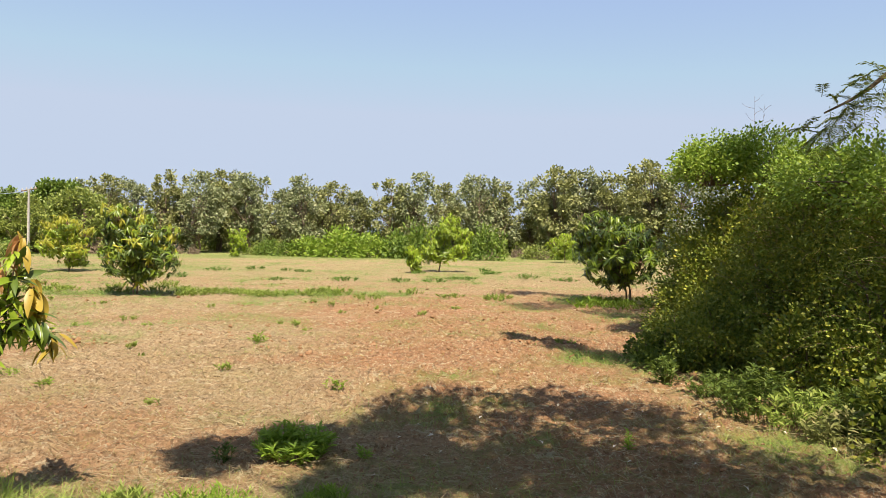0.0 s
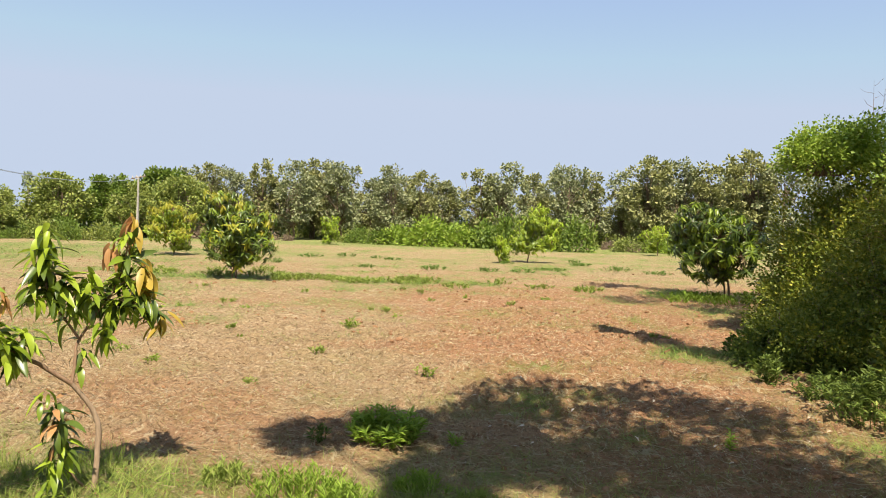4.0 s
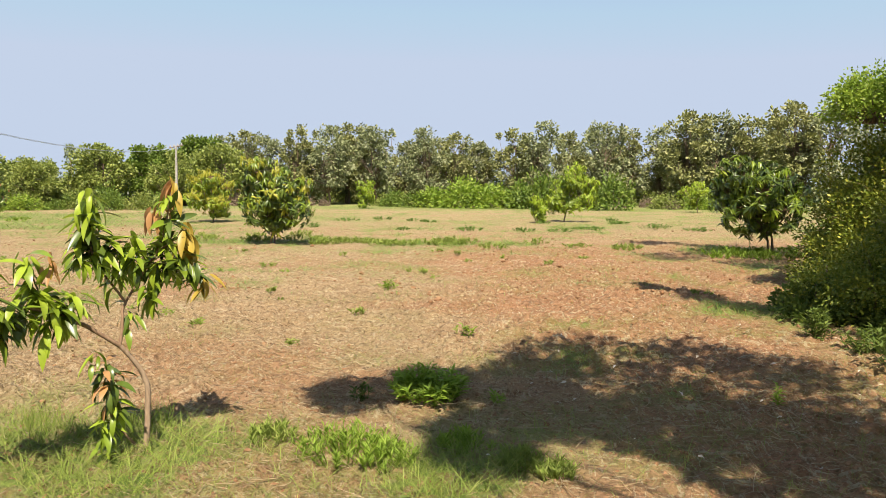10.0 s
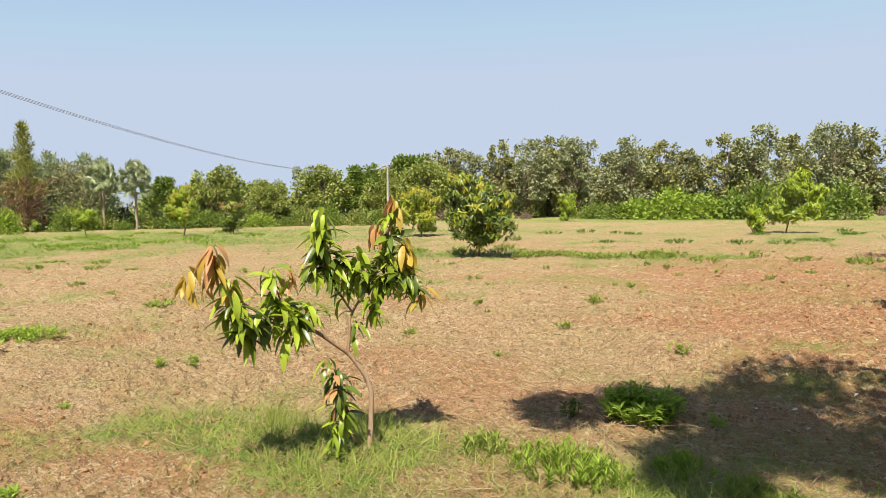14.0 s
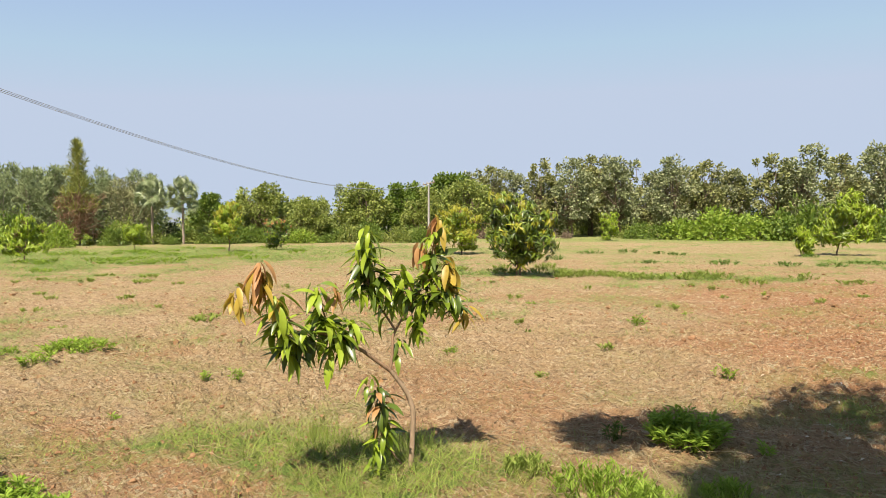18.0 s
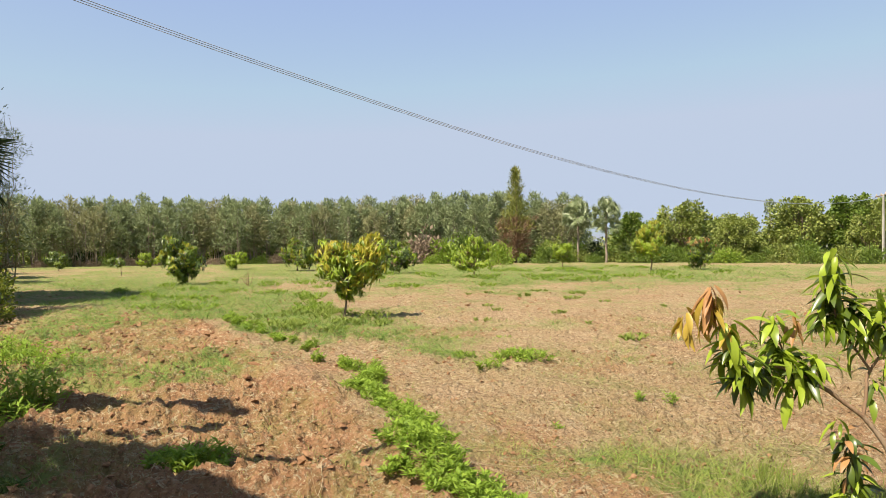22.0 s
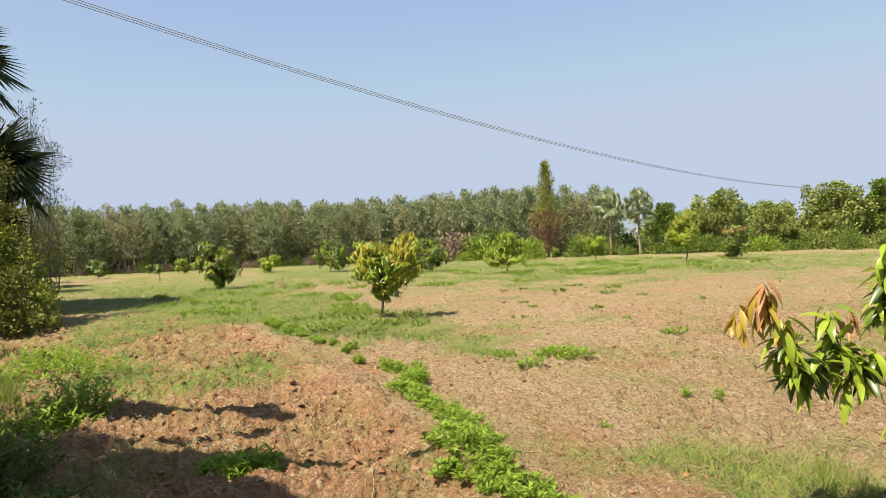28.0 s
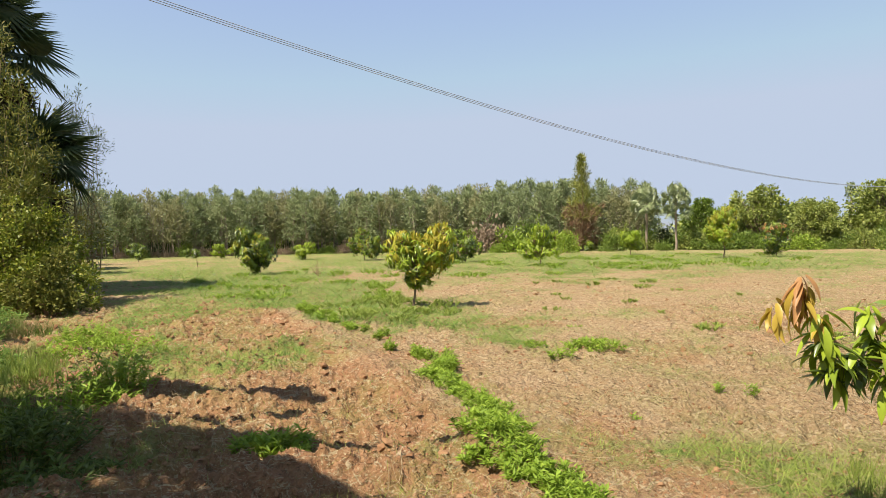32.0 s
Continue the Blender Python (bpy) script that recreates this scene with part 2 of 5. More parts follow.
VINE = leafy("vine_leaf", [(0.134, 0.224, 0.025), (0.224, 0.336, 0.039), (0.358, 0.426, 0.067)], 0.5, 0.35, 0.3)
HEDGE = leafy("hedge_leaf", [(0.08, 0.125, 0.013), (0.15, 0.2, 0.022), (0.25, 0.285, 0.034), (0.4, 0.37, 0.05)], 0.5, 0.3, 0.3)
# leaf green lowered to imitate deep shade; no light does this
SHADE_DARKENED = leafy("shade_darkened_leaf", [(0.018, 0.0346, 0.0072), (0.0302, 0.0518, 0.0108), (0.0576, 0.0792, 0.0187)], 0.45, 0.15, 0.35)
FEATHER = leafy("feathery_branch_leaf", [(0.072, 0.101, 0.0187), (0.144, 0.162, 0.0302), (0.274, 0.245, 0.0576)], 0.6, 0.3, 0.2)
CASUARINA = leafy("needle_leaf", [(0.144, 0.18, 0.036), (0.223, 0.245, 0.0504), (0.302, 0.288, 0.0792)], 0.7, 0.2, 0.15)
DRY_LEAF = leafy("dry_brown_foliage", [(0.15, 0.089, 0.051), (0.243, 0.15, 0.089), (0.337, 0.234, 0.15)], 0.85, 0.2, 0.1)
DRY_TWIG = leafy("dry_tan_foliage", [(0.17, 0.125, 0.085), (0.25, 0.19, 0.13), (0.33, 0.26, 0.185)], 0.85, 0.2, 0.1)
PALM = leafy("palm_blade", [(0.036, 0.0648, 0.0252), (0.054, 0.09, 0.0324), (0.0864, 0.119, 0.0504)], 0.45, 0.2, 0.4)
PALM_PALE = leafy("pale_palm_blade", [(0.14, 0.196, 0.084), (0.224, 0.28, 0.126), (0.42, 0.462, 0.266)], 0.35, 0.2, 0.5)
PALM_DEAD = leafy("dead_palm_blade", [(0.04, 0.029, 0.02), (0.063, 0.046, 0.032), (0.104, 0.078, 0.052)], 0.85, 0.15, 0.1)
BARK = barky("brown_bark", (0.0936, 0.0648, 0.0432), (0.216, 0.162, 0.108))
BARK_PALE = barky("pale_bark", (0.173, 0.137, 0.101), (0.331, 0.274, 0.209))
BARK_TAN = barky("tan_bark", (0.18, 0.122, 0.072), (0.36, 0.266, 0.173), 30.0)
TWIG = barky("twig_bark", (0.144, 0.0864, 0.0504), (0.288, 0.194, 0.115), 40.0)
CONCRETE = barky("pole_concrete", (0.302, 0.281, 0.245), (0.432, 0.41, 0.36), 6.0)


# ---- mesh helpers ----
def build(name, V, F, mat, smooth=True):
    V, F = np.asarray(V, np.float32), np.asarray(F, np.int32)
    me = bpy.data.meshes.new(name)
    me.vertices.add(len(V))
    me.vertices.foreach_set("co", V.ravel())
    k = F.shape[1]
    me.loops.add(F.size)
    me.loops.foreach_set("vertex_index", F.ravel())
    me.polygons.add(len(F))
    me.polygons.foreach_set("loop_start", np.arange(0, F.size, k, dtype=np.int32))
    me.polygons.foreach_set("loop_total", np.full(len(F), k, np.int32))
    me.polygons.foreach_set("use_smooth", np.full(len(F), smooth))
    me.update(calc_edges=True)
    me.materials.append(mat)
    return me


def part(name, VF, mat, parent, label="", smooth=True):
    ob = new(name, build(name, VF[0], VF[1], mat, smooth))
    ob.parent = parent
    return tagged(ob, label=label)


def thing(name, label, category, group="", kind="", m=None):
    ob = new(name)
    if m is not None:
        ob.matrix_basis = m
    return tagged(ob, label, category, group, kind)


def joined(pieces):
    V, F, n = [], [], 0
    for v, f in pieces:
        V.append(v)
        F.append(np.asarray(f) + n)
        n += len(v)
    return np.concatenate(V), np.concatenate(F)


def unit(a):
    return a / (np.linalg.norm(a, axis=-1, keepdims=True) + 1e-9)


def leaf(seg=3, width=0.28, fold=0.25, droop=0.3, tip=1.3):
    """A blade along +y, one unit long, folded at its midrib and drooping."""
    t = np.linspace(0, 1, seg + 1)
    w = width * np.sin(np.pi * (0.06 + 0.93 * t) ** (1 / tip)) ** 0.9 * 0.5
    a = t * droop * 1.4
    y, z = np.cumsum(np.r_[0, np.cos(a[1:])]) / seg, -np.cumsum(np.r_[0, np.sin(a[1:])]) / seg
    V = np.concatenate([np.stack([s * w, y, z + abs(s) * fold * w], 1) for s in (-1, 0, 1)])
    n = seg + 1
    F = [(r * n + i, (r + 1) * n + i, (r + 1) * n + i + 1, r * n + i + 1) for r in range(2) for i in range(seg)]
    return V, np.array(F)


def flat_leaf(width=0.4):
    """A small leaf of two faces."""
    V = np.array([(0, 0, 0), (-width / 2, 0.45, 0.06), (0, 1, -0.08), (width / 2, 0.45, 0.06), (0, 0.5, -0.02)], float)
    return V, np.array([(0, 4, 2, 1), (0, 3, 2, 4)])


def chip(width=0.4):
    """A leaf far off: one face."""
    return np.array([(0, 0, 0), (-width / 2, 0.5, 0.05), (0, 1, -0.05), (width / 2, 0.5, 0.05)], float), np.array([(0, 3, 2, 1)])


def blade(width=0.06, bend=0.35):
    V = np.array([(-width / 2, 0, 0), (width / 2, 0, 0), (-width * 0.4, 0.5, bend * 0.25), (width * 0.4, 0.5, bend * 0.25), (-width * 0.05, 1, bend), (width * 0.05, 1, bend)], float)
    return V, np.array([(0, 1, 3, 2), (2, 3, 5, 4)])


def spread(shape, origins, ways, ups, sizes):
    """Copies of a shape at origins, its y along ways, its z near ups."""
    v, f = shape
    Y = unit(np.asarray(ways, float))
    X = unit(np.cross(Y, ups))
    Z = np.cross(X, Y)
    s = np.broadcast_to(np.asarray(sizes, float).reshape(-1, 1, 1), (len(Y), 1, 1))
    V = np.asarray(origins)[:, None] + s * (v[None, :, 0:1] * X[:, None] + v[None, :, 1:2] * Y[:, None] + v[None, :, 2:3] * Z[:, None])
    F = f[None] + (np.arange(len(Y)) * len(v))[:, None, None]
    return V.reshape(-1, 3), F.reshape(-1, f.shape[1])


def tube(path, radii, sides=6):
    p = np.asarray(path, float)
    n = len(p)
    d = unit(np.gradient(p, axis=0))
    side = unit(np.cross(d, (0.31, 0.17, 0.05) if abs(d[0][2]) > 0.8 else (0, 0, 1.0)))
    up = np.cross(side, d)
    a = np.linspace(0, 2 * np.pi, sides, endpoint=False)
    r = np.broadcast_to(np.asarray(radii, float), (n,))
    V = p[:, None] + r[:, None, None] * (np.cos(a)[None, :, None] * side[:, None] + np.sin(a)[None, :, None] * up[:, None])
    F = [(i * sides + j, i * sides + (j + 1) % sides, (i + 1) * sides + (j + 1) % sides, (i + 1) * sides + j) for i in range(n - 1) for j in range(sides)]
    return V.reshape(-1, 3), np.array(F)


def wander(rng, a, b, n, amount):
    """A crooked line from a to b."""
    a, b = np.asarray(a, float), np.asarray(b, float)
    t = np.linspace(0, 1, n)[:, None]
    off = np.cumsum(rng.normal(0, 1, (n, 3)), 0)
    off -= off[0] + t * (off[-1] - off[0])
    return a + (b - a) * t + off * amount * np.linalg.norm(b - a) / n


def ball_points(rng, n):
    return unit(rng.normal(0, 1, (n, 3)))


LATTICE = np.random.default_rng(5).random((256, 256))


def vnoise(x, y):
    xi, yi = np.floor(x).astype(int), np.floor(y).astype(int)
    fx, fy = x - xi, y - yi
    fx, fy = fx * fx * (3 - 2 * fx), fy * fy * (3 - 2 * fy)
    g = lambda i, j: LATTICE[(xi + i) % 256, (yi + j) % 256]
    return (g(0, 0) * (1 - fx) + g(1, 0) * fx) * (1 - fy) + (g(0, 1) * (1 - fx) + g(1, 1) * fx) * fy


def step(v, lo, hi):
    t = np.clip((v - lo) / (hi - lo), 0, 1)
    return t * t * (3 - 2 * t)


# ---- ground ----
def tilled(x, y):
    """1 on the freshly turned strip beside the weed row, 0 elsewhere."""
    edge = 2.35 - 0.06 * (x + 5)
    return step(-x, 3.2, 5.0) * step(-x, 19, 14) * step(y, -2.2, -0.6) * step(edge - y, 0.0, 0.5)


def clods(x, y, seed):
    """Rounded lumps with narrow gaps between them, 0 to 1, one lump a unit."""
    xi, yi = np.floor(x).astype(int), np.floor(y).astype(int)
    best, size = np.full(np.shape(x), 9.0), np.zeros(np.shape(x))
    for i in (-1, 0, 1):
        for j in (-1, 0, 1):
            a, b = (xi + i + seed) % 256, (yi + j) % 256
            px, py = xi + i + LATTICE[a, b], yi + j + LATTICE[b, (a + 91) % 256]
            d = (x - px) ** 2 + (y - py) ** 2
            size = np.where(d < best, LATTICE[(a + 57) % 256, (b + 13) % 256], size)
            best = np.minimum(best, d)
    return np.sqrt(np.clip(1 - best / 0.62, 0, 1)) * (0.35 + 0.65 * size)


def ridged(x, y):
    return 1 - np.abs(vnoise(x, y) - 0.5) * 2


def height(x, y):
    x, y = np.asarray(x, float), np.asarray(y, float)
    r = np.hypot(x, y)
    near = step(r, 60, 20)
    z = 0.06 * (vnoise(x * 0.5 + 9, y * 0.5) - 0.5) * near
    patchy = 0.35 + 0.9 * vnoise(x * 0.45 + 61, y * 0.45 + 3)
    z += near * patchy * (0.030 * (ridged(x * 3.1, y * 3.1 + 40) - 0.5) + 0.040 * (vnoise(x * 7.3 + 3, y * 7.3) ** 2 - 0.3) + 0.03 * (vnoise(x * 14 + 5, y * 14) ** 2 - 0.3) + 0.030 * (vnoise(x * 29 + 5, y * 29) - 0.5))
    z += near * patchy * (0.085 * (clods(x * 5.5, y * 5.5, 3) - 0.4) * step(vnoise(x * 1.1 + 4, y * 1.1 + 66), 0.2, 0.75) + 0.058 * (clods(x * 13.5 + 7, y * 13.5, 40) - 0.4))
    T = tilled(x, y)
    wx, wy = x + 0.5 * vnoise(x * 0.8, y * 0.8), y + 0.6 * vnoise(x * 0.7 + 20, y * 0.7)
    ridge = np.abs(np.sin(wx * 3.1 + 0.5 * np.sin(wy * 1.3)))
    z += T * (0.26 * (ridge**1.3 - 0.78) * (0.4 + 0.9 * vnoise(x * 0.9, y * 0.6 + 33)) + 0.06 * (vnoise(x * 3.7, y * 3.7 + 80) ** 2 - 0.3) + 0.05 * (vnoise(x * 9, y * 9) ** 2 - 0.3) + 0.03 * (vnoise(x * 21, y * 21) - 0.5) + 0.045 * (clods(x * 4.6 + 3, y * 4.6, 77) - 0.4) + 0.045 * (clods(x * 10.5 + 3, y * 10.5, 21) - 0.4))
    z += 0.10 * np.exp(-(((y - (2.25 - 0.06 * (x + 5))) / 0.28) ** 2)) * step(-x, 3.5, 5) * step(-x, 16, 12)
    return z


PATCHES = [(-2.3, 3.62, 0.95, 0.42, 1.6), (-10.5, 1.6, 2.6, 0.8, 0.35), (-8.0, 1.2, 1.0, 0.35, 0.4), (-12.0, 0.2, 2.2, 0.6, 0.45), (-3.4, 3.5, 0.7, 0.45, 0.6), (-1.0, 3.6, 0.9, 0.35, 0.7), (-8.5, 18.4, 2.6, 0.8, 2.4), (-5.0, 19.4, 2.4, 0.8, 2.2), (-1.5, 19.6, 1.2, 0.5, 1.2), (1.6, 19.5, 1.2, 0.5, 0.9), (-11.5, 19.2, 2.0, 1.0, 1.5), (-6.2, 26.3, 1.2, 0.8, 0.9), (0.2, 26.0, 1.0, 0.7, 0.8), (-16.0, 29.0, 5.0, 2.0, 0.6), (4.0, 18.5, 2.4, 1.0, 1.2), (4.0, 16.0, 1.4, 0.8, 0.5), (-13.2, 4.7, 1.6, 0.9, 2.4), (-11.9, 4.1, 1.0, 0.45, 1.2), (-11.5, 3.9, 1.2, 0.6, 0.7), (-18.5, 3.6, 4.0, 1.8, 1.3), (-25.0, 3.4, 6.0, 2.6, 2.0), (-34.0, 4.0, 8.0, 4.0, 2.0), (-27.0, 15.5, 6.0, 4.0, 2.4), (-34.0, 24.0, 7.0, 6.0, 2.0), (-25.0, 25.0, 6.0, 3.5, 1.8), (-42.0, 16.0, 8.0, 8.0, 2.2), (-12.5, -3.0, 6.0, 1.6, 1.4), (-8.0, -2.0, 2.5, 1.2, 1.2), (-11.0, 0.2, 1.6, 0.5, 0.6), (-14.5, 0.5, 2.0, 0.9, 0.6), (-6.6, 2.9, 1.6, 0.35, 0.5), (-5.3, 3.3, 0.4, 0.25, 0.25), (-33.0, 22.0, 5.0, 7.0, 1.2), (-28.0, 31.0, 5.0, 4.0, 1.0), (-25.0, 36.0, 6.0, 3.5, 1.0), (-17.0, 1.8, 3.0, 1.0, 0.7), (-8.8, 4.2, 1.2, 0.5, 0.15), (-6.2, 4.9, 0.6, 0.4, 0.3), (2.9, 5.6, 0.5, 0.8, 1.0), (-22.0, 37.0, 8.0, 3.0, 0.6), (5.0, 42.0, 9.0, 3.0, 0.5), (-5.0, 58.0, 30.0, 4.0, 1.0), (-58.0, 15.0, 4.0, 30.0, 0.8)]


def greenness(x, y):
    far = step(np.hypot(x, y), 16, 34)
    g = 0.15 + 0.20 * step(vnoise(x * 0.35 + 12, y * 0.35), 0.35, 0.8) * step(vnoise(x * 4.1, y * 4.1 + 50), 0.5, 0.9) + (0.30 + 0.55 * far) * step(vnoise(x * 0.9 + 31, y * 0.9), 0.55, 0.95) * step(vnoise(x * 0.23, y * 0.23 + 8), 0.35, 0.7) + 0.10 * far
    for px, py, rx, ry, k in PATCHES:
        g = g + k * np.exp(-(((x - px) / rx) ** 2) - ((y - py) / ry) ** 2)
    return g * (0.12 + 1.8 * vnoise(x * 1.7, y * 1.7 + 17) ** 2) * (0.4 + 1.0 * step(vnoise(x * 0.55 + 3, y * 0.55 + 9), 0.3, 0.68))


def ground_mesh():
    ang = np.r_[np.linspace(radians(-40), radians(116), 1200), np.linspace(radians(116), radians(320), 60)[1:-1]]
    rad = np.r_[np.linspace(0.4, 2.2, 10), 2.2 * (28 / 2.2) ** (np.linspace(0, 1, 430)[1:]), 28 * (110 / 28) ** (np.linspace(0, 1, 60)[1:]), 140, 200, 320, 600, 1200, 2600]
    A, R = np.meshgrid(np.pi / 2 + ang - 0.0, rad)
    x, y = np.cos(A) * R, np.sin(A) * R
    V = np.stack([x, y, height(x, y)], -1).reshape(-1, 3)
    n, m = len(rad), len(ang)
    i, j = np.meshgrid(np.arange(n - 1), np.arange(m), indexing="ij")
    k = (j + 1) % m
    F = np.stack([i * m + j, (i + 1) * m + j, (i + 1) * m + k, i * m + k], -1).reshape(-1, 4)
    V = np.concatenate([V, [(0, 0, 0)]])
    c = len(V) - 1
    j = np.arange(0, m, 2)
    F = np.concatenate([F, np.stack([np.full(len(j), c), j, (j + 1) % m, (j + 2) % m], -1)])
    return V, F[:, ::-1]


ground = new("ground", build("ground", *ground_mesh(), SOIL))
where = np.empty(3 * len(ground.data.vertices), np.float32)
ground.data.vertices.foreach_get("co", where)
where = where.reshape(-1, 3)
gx, gy = where[:, 0], where[:, 1]
turned = 1.25 * tilled(gx, gy) + 1.0 * step(gx + 0.25 * (gy - 8), -1.9, 0.6) * step(gy, 26, 13) * step(gx, 9, 5) + 0.45 * step(vnoise(gx * 0.55 + 90, gy * 0.7) * 0.7 + 0.3 * vnoise(gx * 2.1, gy * 2.4 + 30), 0.5, 0.75) * step(np.hypot(gx, gy), 40, 9)
ground.data.attributes.new("turned", "FLOAT", "POINT").data.foreach_set("value", np.clip(turned * (0.6 + vnoise(gx * 1.3, gy * 1.3 + 5)), 0, 0.92).astype(np.float32))
ground.data.attributes.new("cover", "FLOAT", "POINT").data.foreach_set("value", np.clip(greenness(where[:, 0], where[:, 1]) * 1.25 + 0.3 * step(np.hypot(where[:, 0], where[:, 1]), 18, 40) * vnoise(gx * 0.15, gy * 0.15 + 4) + 0.9 * step(np.hypot(where[:, 0], where[:, 1]), 52, 68), 0, 0.95).astype(np.float32))
tagged(ground, "dry reddish-brown tilled orchard soil with straw and clods", "ground", kind="structure")


def on_ground(x, y):
    return float(height(x, y))


# ---- kinds of plants ----
def leaf_cloud(rng, centres, per, spreadr, size, shape, droop=0.3, out_from=None, upright=0.6):
    """Leaves round cluster centres, pointing outwards and a little down."""
    c = np.repeat(np.asarray(centres), per, axis=0)
    d = ball_points(rng, len(c))
    sp = np.asarray(spreadr, float)
    sp = np.repeat(sp, per) if sp.ndim else sp
    o = c + d * (rng.random((len(c), 1)) ** 0.5) * (sp[:, None] if sp.ndim else sp)
    way = d + rng.normal(0, 0.5, d.shape)
    if out_from is not None:
        way += unit(o - out_from) * 0.7
    way[:, 2] -= droop
    up = rng.normal(0, 0.6, d.shape) + np.array([0, 0, upright]) + d * 0.5
    return spread(shape, o, way, up, size * rng.uniform(0.6, 1.25, len(c)))


def lumps(rng, n, rx, rz, zc, shell=0.55, rough=0.25):
    """Centres of leaf clusters in the outer part of an uneven crown."""
    d = ball_points(rng, n)
    r = np.minimum((shell + (1 - shell) * rng.random(n) ** 0.5) * (1 + rng.normal(0, rough, n)), 1.18)
    p = d * r[:, None] * np.array([rx, rx, rz])
    p[:, 2] += zc
    return p


def rosettes(rng, centres, axes, per, length, shape, droop):
    """Whorls of long leaves: each spreads round its shoot's axis and hangs."""
    n = len(centres)
    c, ax = np.repeat(centres, per, axis=0), np.repeat(axes, per, axis=0)
    d = ball_points(rng, n * per)
    d -= ax * (d * ax).sum(1, keepdims=True)
    way = unit(d) + ax * rng.uniform(0.0, 0.7, (n * per, 1)) + rng.normal(0, 0.12, d.shape)
    way[:, 2] -= droop * rng.uniform(0.5, 1.7, n * per)
    up = ax + np.array([0, 0, 0.7]) + rng.normal(0, 0.2, d.shape)
    return spread(shape, c + rng.normal(0, 0.02, d.shape), way, up, length * rng.uniform(0.65, 1.15, n * per))


def orchard_mango(rng, name, label, h, w, low, off, flush, whorls, gold, stems, lobes, leaf_len=0.19, bright=False, group="mango trees of the orchard"):
    """A young mango tree: thin trunk, forking limbs, lobes of leaf whorls with gaps between them, pale new growth on the outside."""
    root = thing(name, label, "tree", group)
    low = max(low, 0.05)
    grow = leaf_len * 0.75
    half, zc, zr = max(w / 2 - grow, 0.15), (h + low) / 2, max((h - low) / 2 - grow * 0.7, 0.15)
    if isinstance(lobes, int):
        a = np.arange(lobes) * 2.39996 + rng.uniform(0, 6.28)
        zz = np.linspace(-0.75, 0.62, lobes) + rng.normal(0, 0.1, lobes)
        rr = np.sqrt(np.clip(1 - zz**2, 0.1, 1)) * rng.uniform(0.35, 0.72, lobes)
        lobes = [(np.cos(q) * r, np.sin(q) * r, z, rng.uniform(0.34, 0.5)) for q, r, z in zip(a, rr, zz)]
    lobes = np.array(lobes, float)
    size = np.array([half, half, zr])
    hearts = lobes[:, :3] * size + np.array([off, 0, zc])
    fork = np.array([off * 0.25, 0, low + (zc - low) * 0.25])
    for k in range(stems):
        o = rng.normal(0, 0.07, 3) * (stems > 1)
        part("trunk", tube(wander(rng, (o[0], o[1], -0.12), fork + o, 6, 0.12), np.linspace(0.032, 0.02, 6) * (h / 2.0) ** 0.7 * (0.7 if stems > 1 else 1.0), 8), BARK, root)
    for q in hearts:
        part("limb", tube(wander(rng, fork, q, 6, 0.35), np.linspace(0.018, 0.007, 6), 6), BARK, root)
    weight = lobes[:, 3] ** 2
    pick = rng.choice(len(lobes), whorls, p=weight / weight.sum())
    d = ball_points(rng, whorls)
    c = hearts[pick] + d * lobes[pick, 3:4] * size * rng.uniform(0.45, 1.22, (whorls, 1))
    c[:, 2] = np.clip(c[:, 2], low + 0.03, None)
    axes = unit(d + unit(c - np.array([off, 0, zc - zr * 0.5])) * 0.8 + np.array([0, 0, 0.35]))
    tagged(part("branchwork", joined([tube(wander(rng, hearts[k], q, 3, 0.3), np.linspace(0.006, 0.003, 3), 3) for k, q in zip(pick, c)]), TWIG, root), kind="stuff")
    rel = (c[:, 2] - low) / (h - low)
    tip = rng.random(whorls) < flush * (0.15 + 1.25 * rel) * (0.4 + 0.6 * (d[:, 2] > -0.2))
    mid = ~tip & (rng.random(whorls) < 0.55)
    shape = leaf(2, 0.25, 0.35, 0.55)
    for nm, sel, per, mat, dr, lab in (("foliage", ~tip & ~mid, 12, MANGO_MID if bright else MANGO, 0.55, "green drooping leaves"), ("younger_foliage", mid, 11, MANGO_LIME if bright else MANGO_MID, 0.5, "paler green leaves"), ("new_growth", tip, 11, gold, 0.9, "pale new leaves")):
        if sel.any():
            tagged(part(nm, rosettes(rng, c[sel], axes[sel], per, leaf_len, shape, dr), mat, root, lab), kind="stuff")
    return root


def broad_tree(rng, name, label, h, w, mat, group, clear=0.14, per=72, clusters=52, size=0.29, bark=BARK):
    """A slender tree with broad leaves held in ragged tufts."""
    root = thing(name, label, "tree", group)
    top = np.array([rng.normal(0, 0.2), rng.normal(0, 0.2), h * 0.72])
    path = wander(rng, (0, 0, -0.3), top, 8, 0.25)
    zc, rz = h * (1 + clear) / 2, h * (1 - clear) / 2
    cs = lumps(rng, clusters, w / 2, rz * 0.92, zc, 0.5, 0.2)
    cs = np.concatenate([cs, [(rng.normal(0, w * 0.16), rng.normal(0, w * 0.16), h * rng.uniform(0.92, 0.985)) for _ in range(4)]])
    start = path[np.clip((cs[:, 2] / h * 8 - 2).astype(int), 2, 7)]
    part("trunk", joined([tube(path, np.linspace(0.14, 0.05, 8), 7)] + [tube(wander(rng, a, b, 4, 0.35), np.linspace(0.045, 0.012, 4), 4) for a, b in zip(start, cs)]), bark, root)
    tagged(part("crown", leaf_cloud(rng, cs, per, rng.uniform(0.45, 0.95, len(cs)) * w / 6.5, size, chip(0.72), 0.25, np.array([0, 0, zc])), mat, root), kind="stuff")
    return root


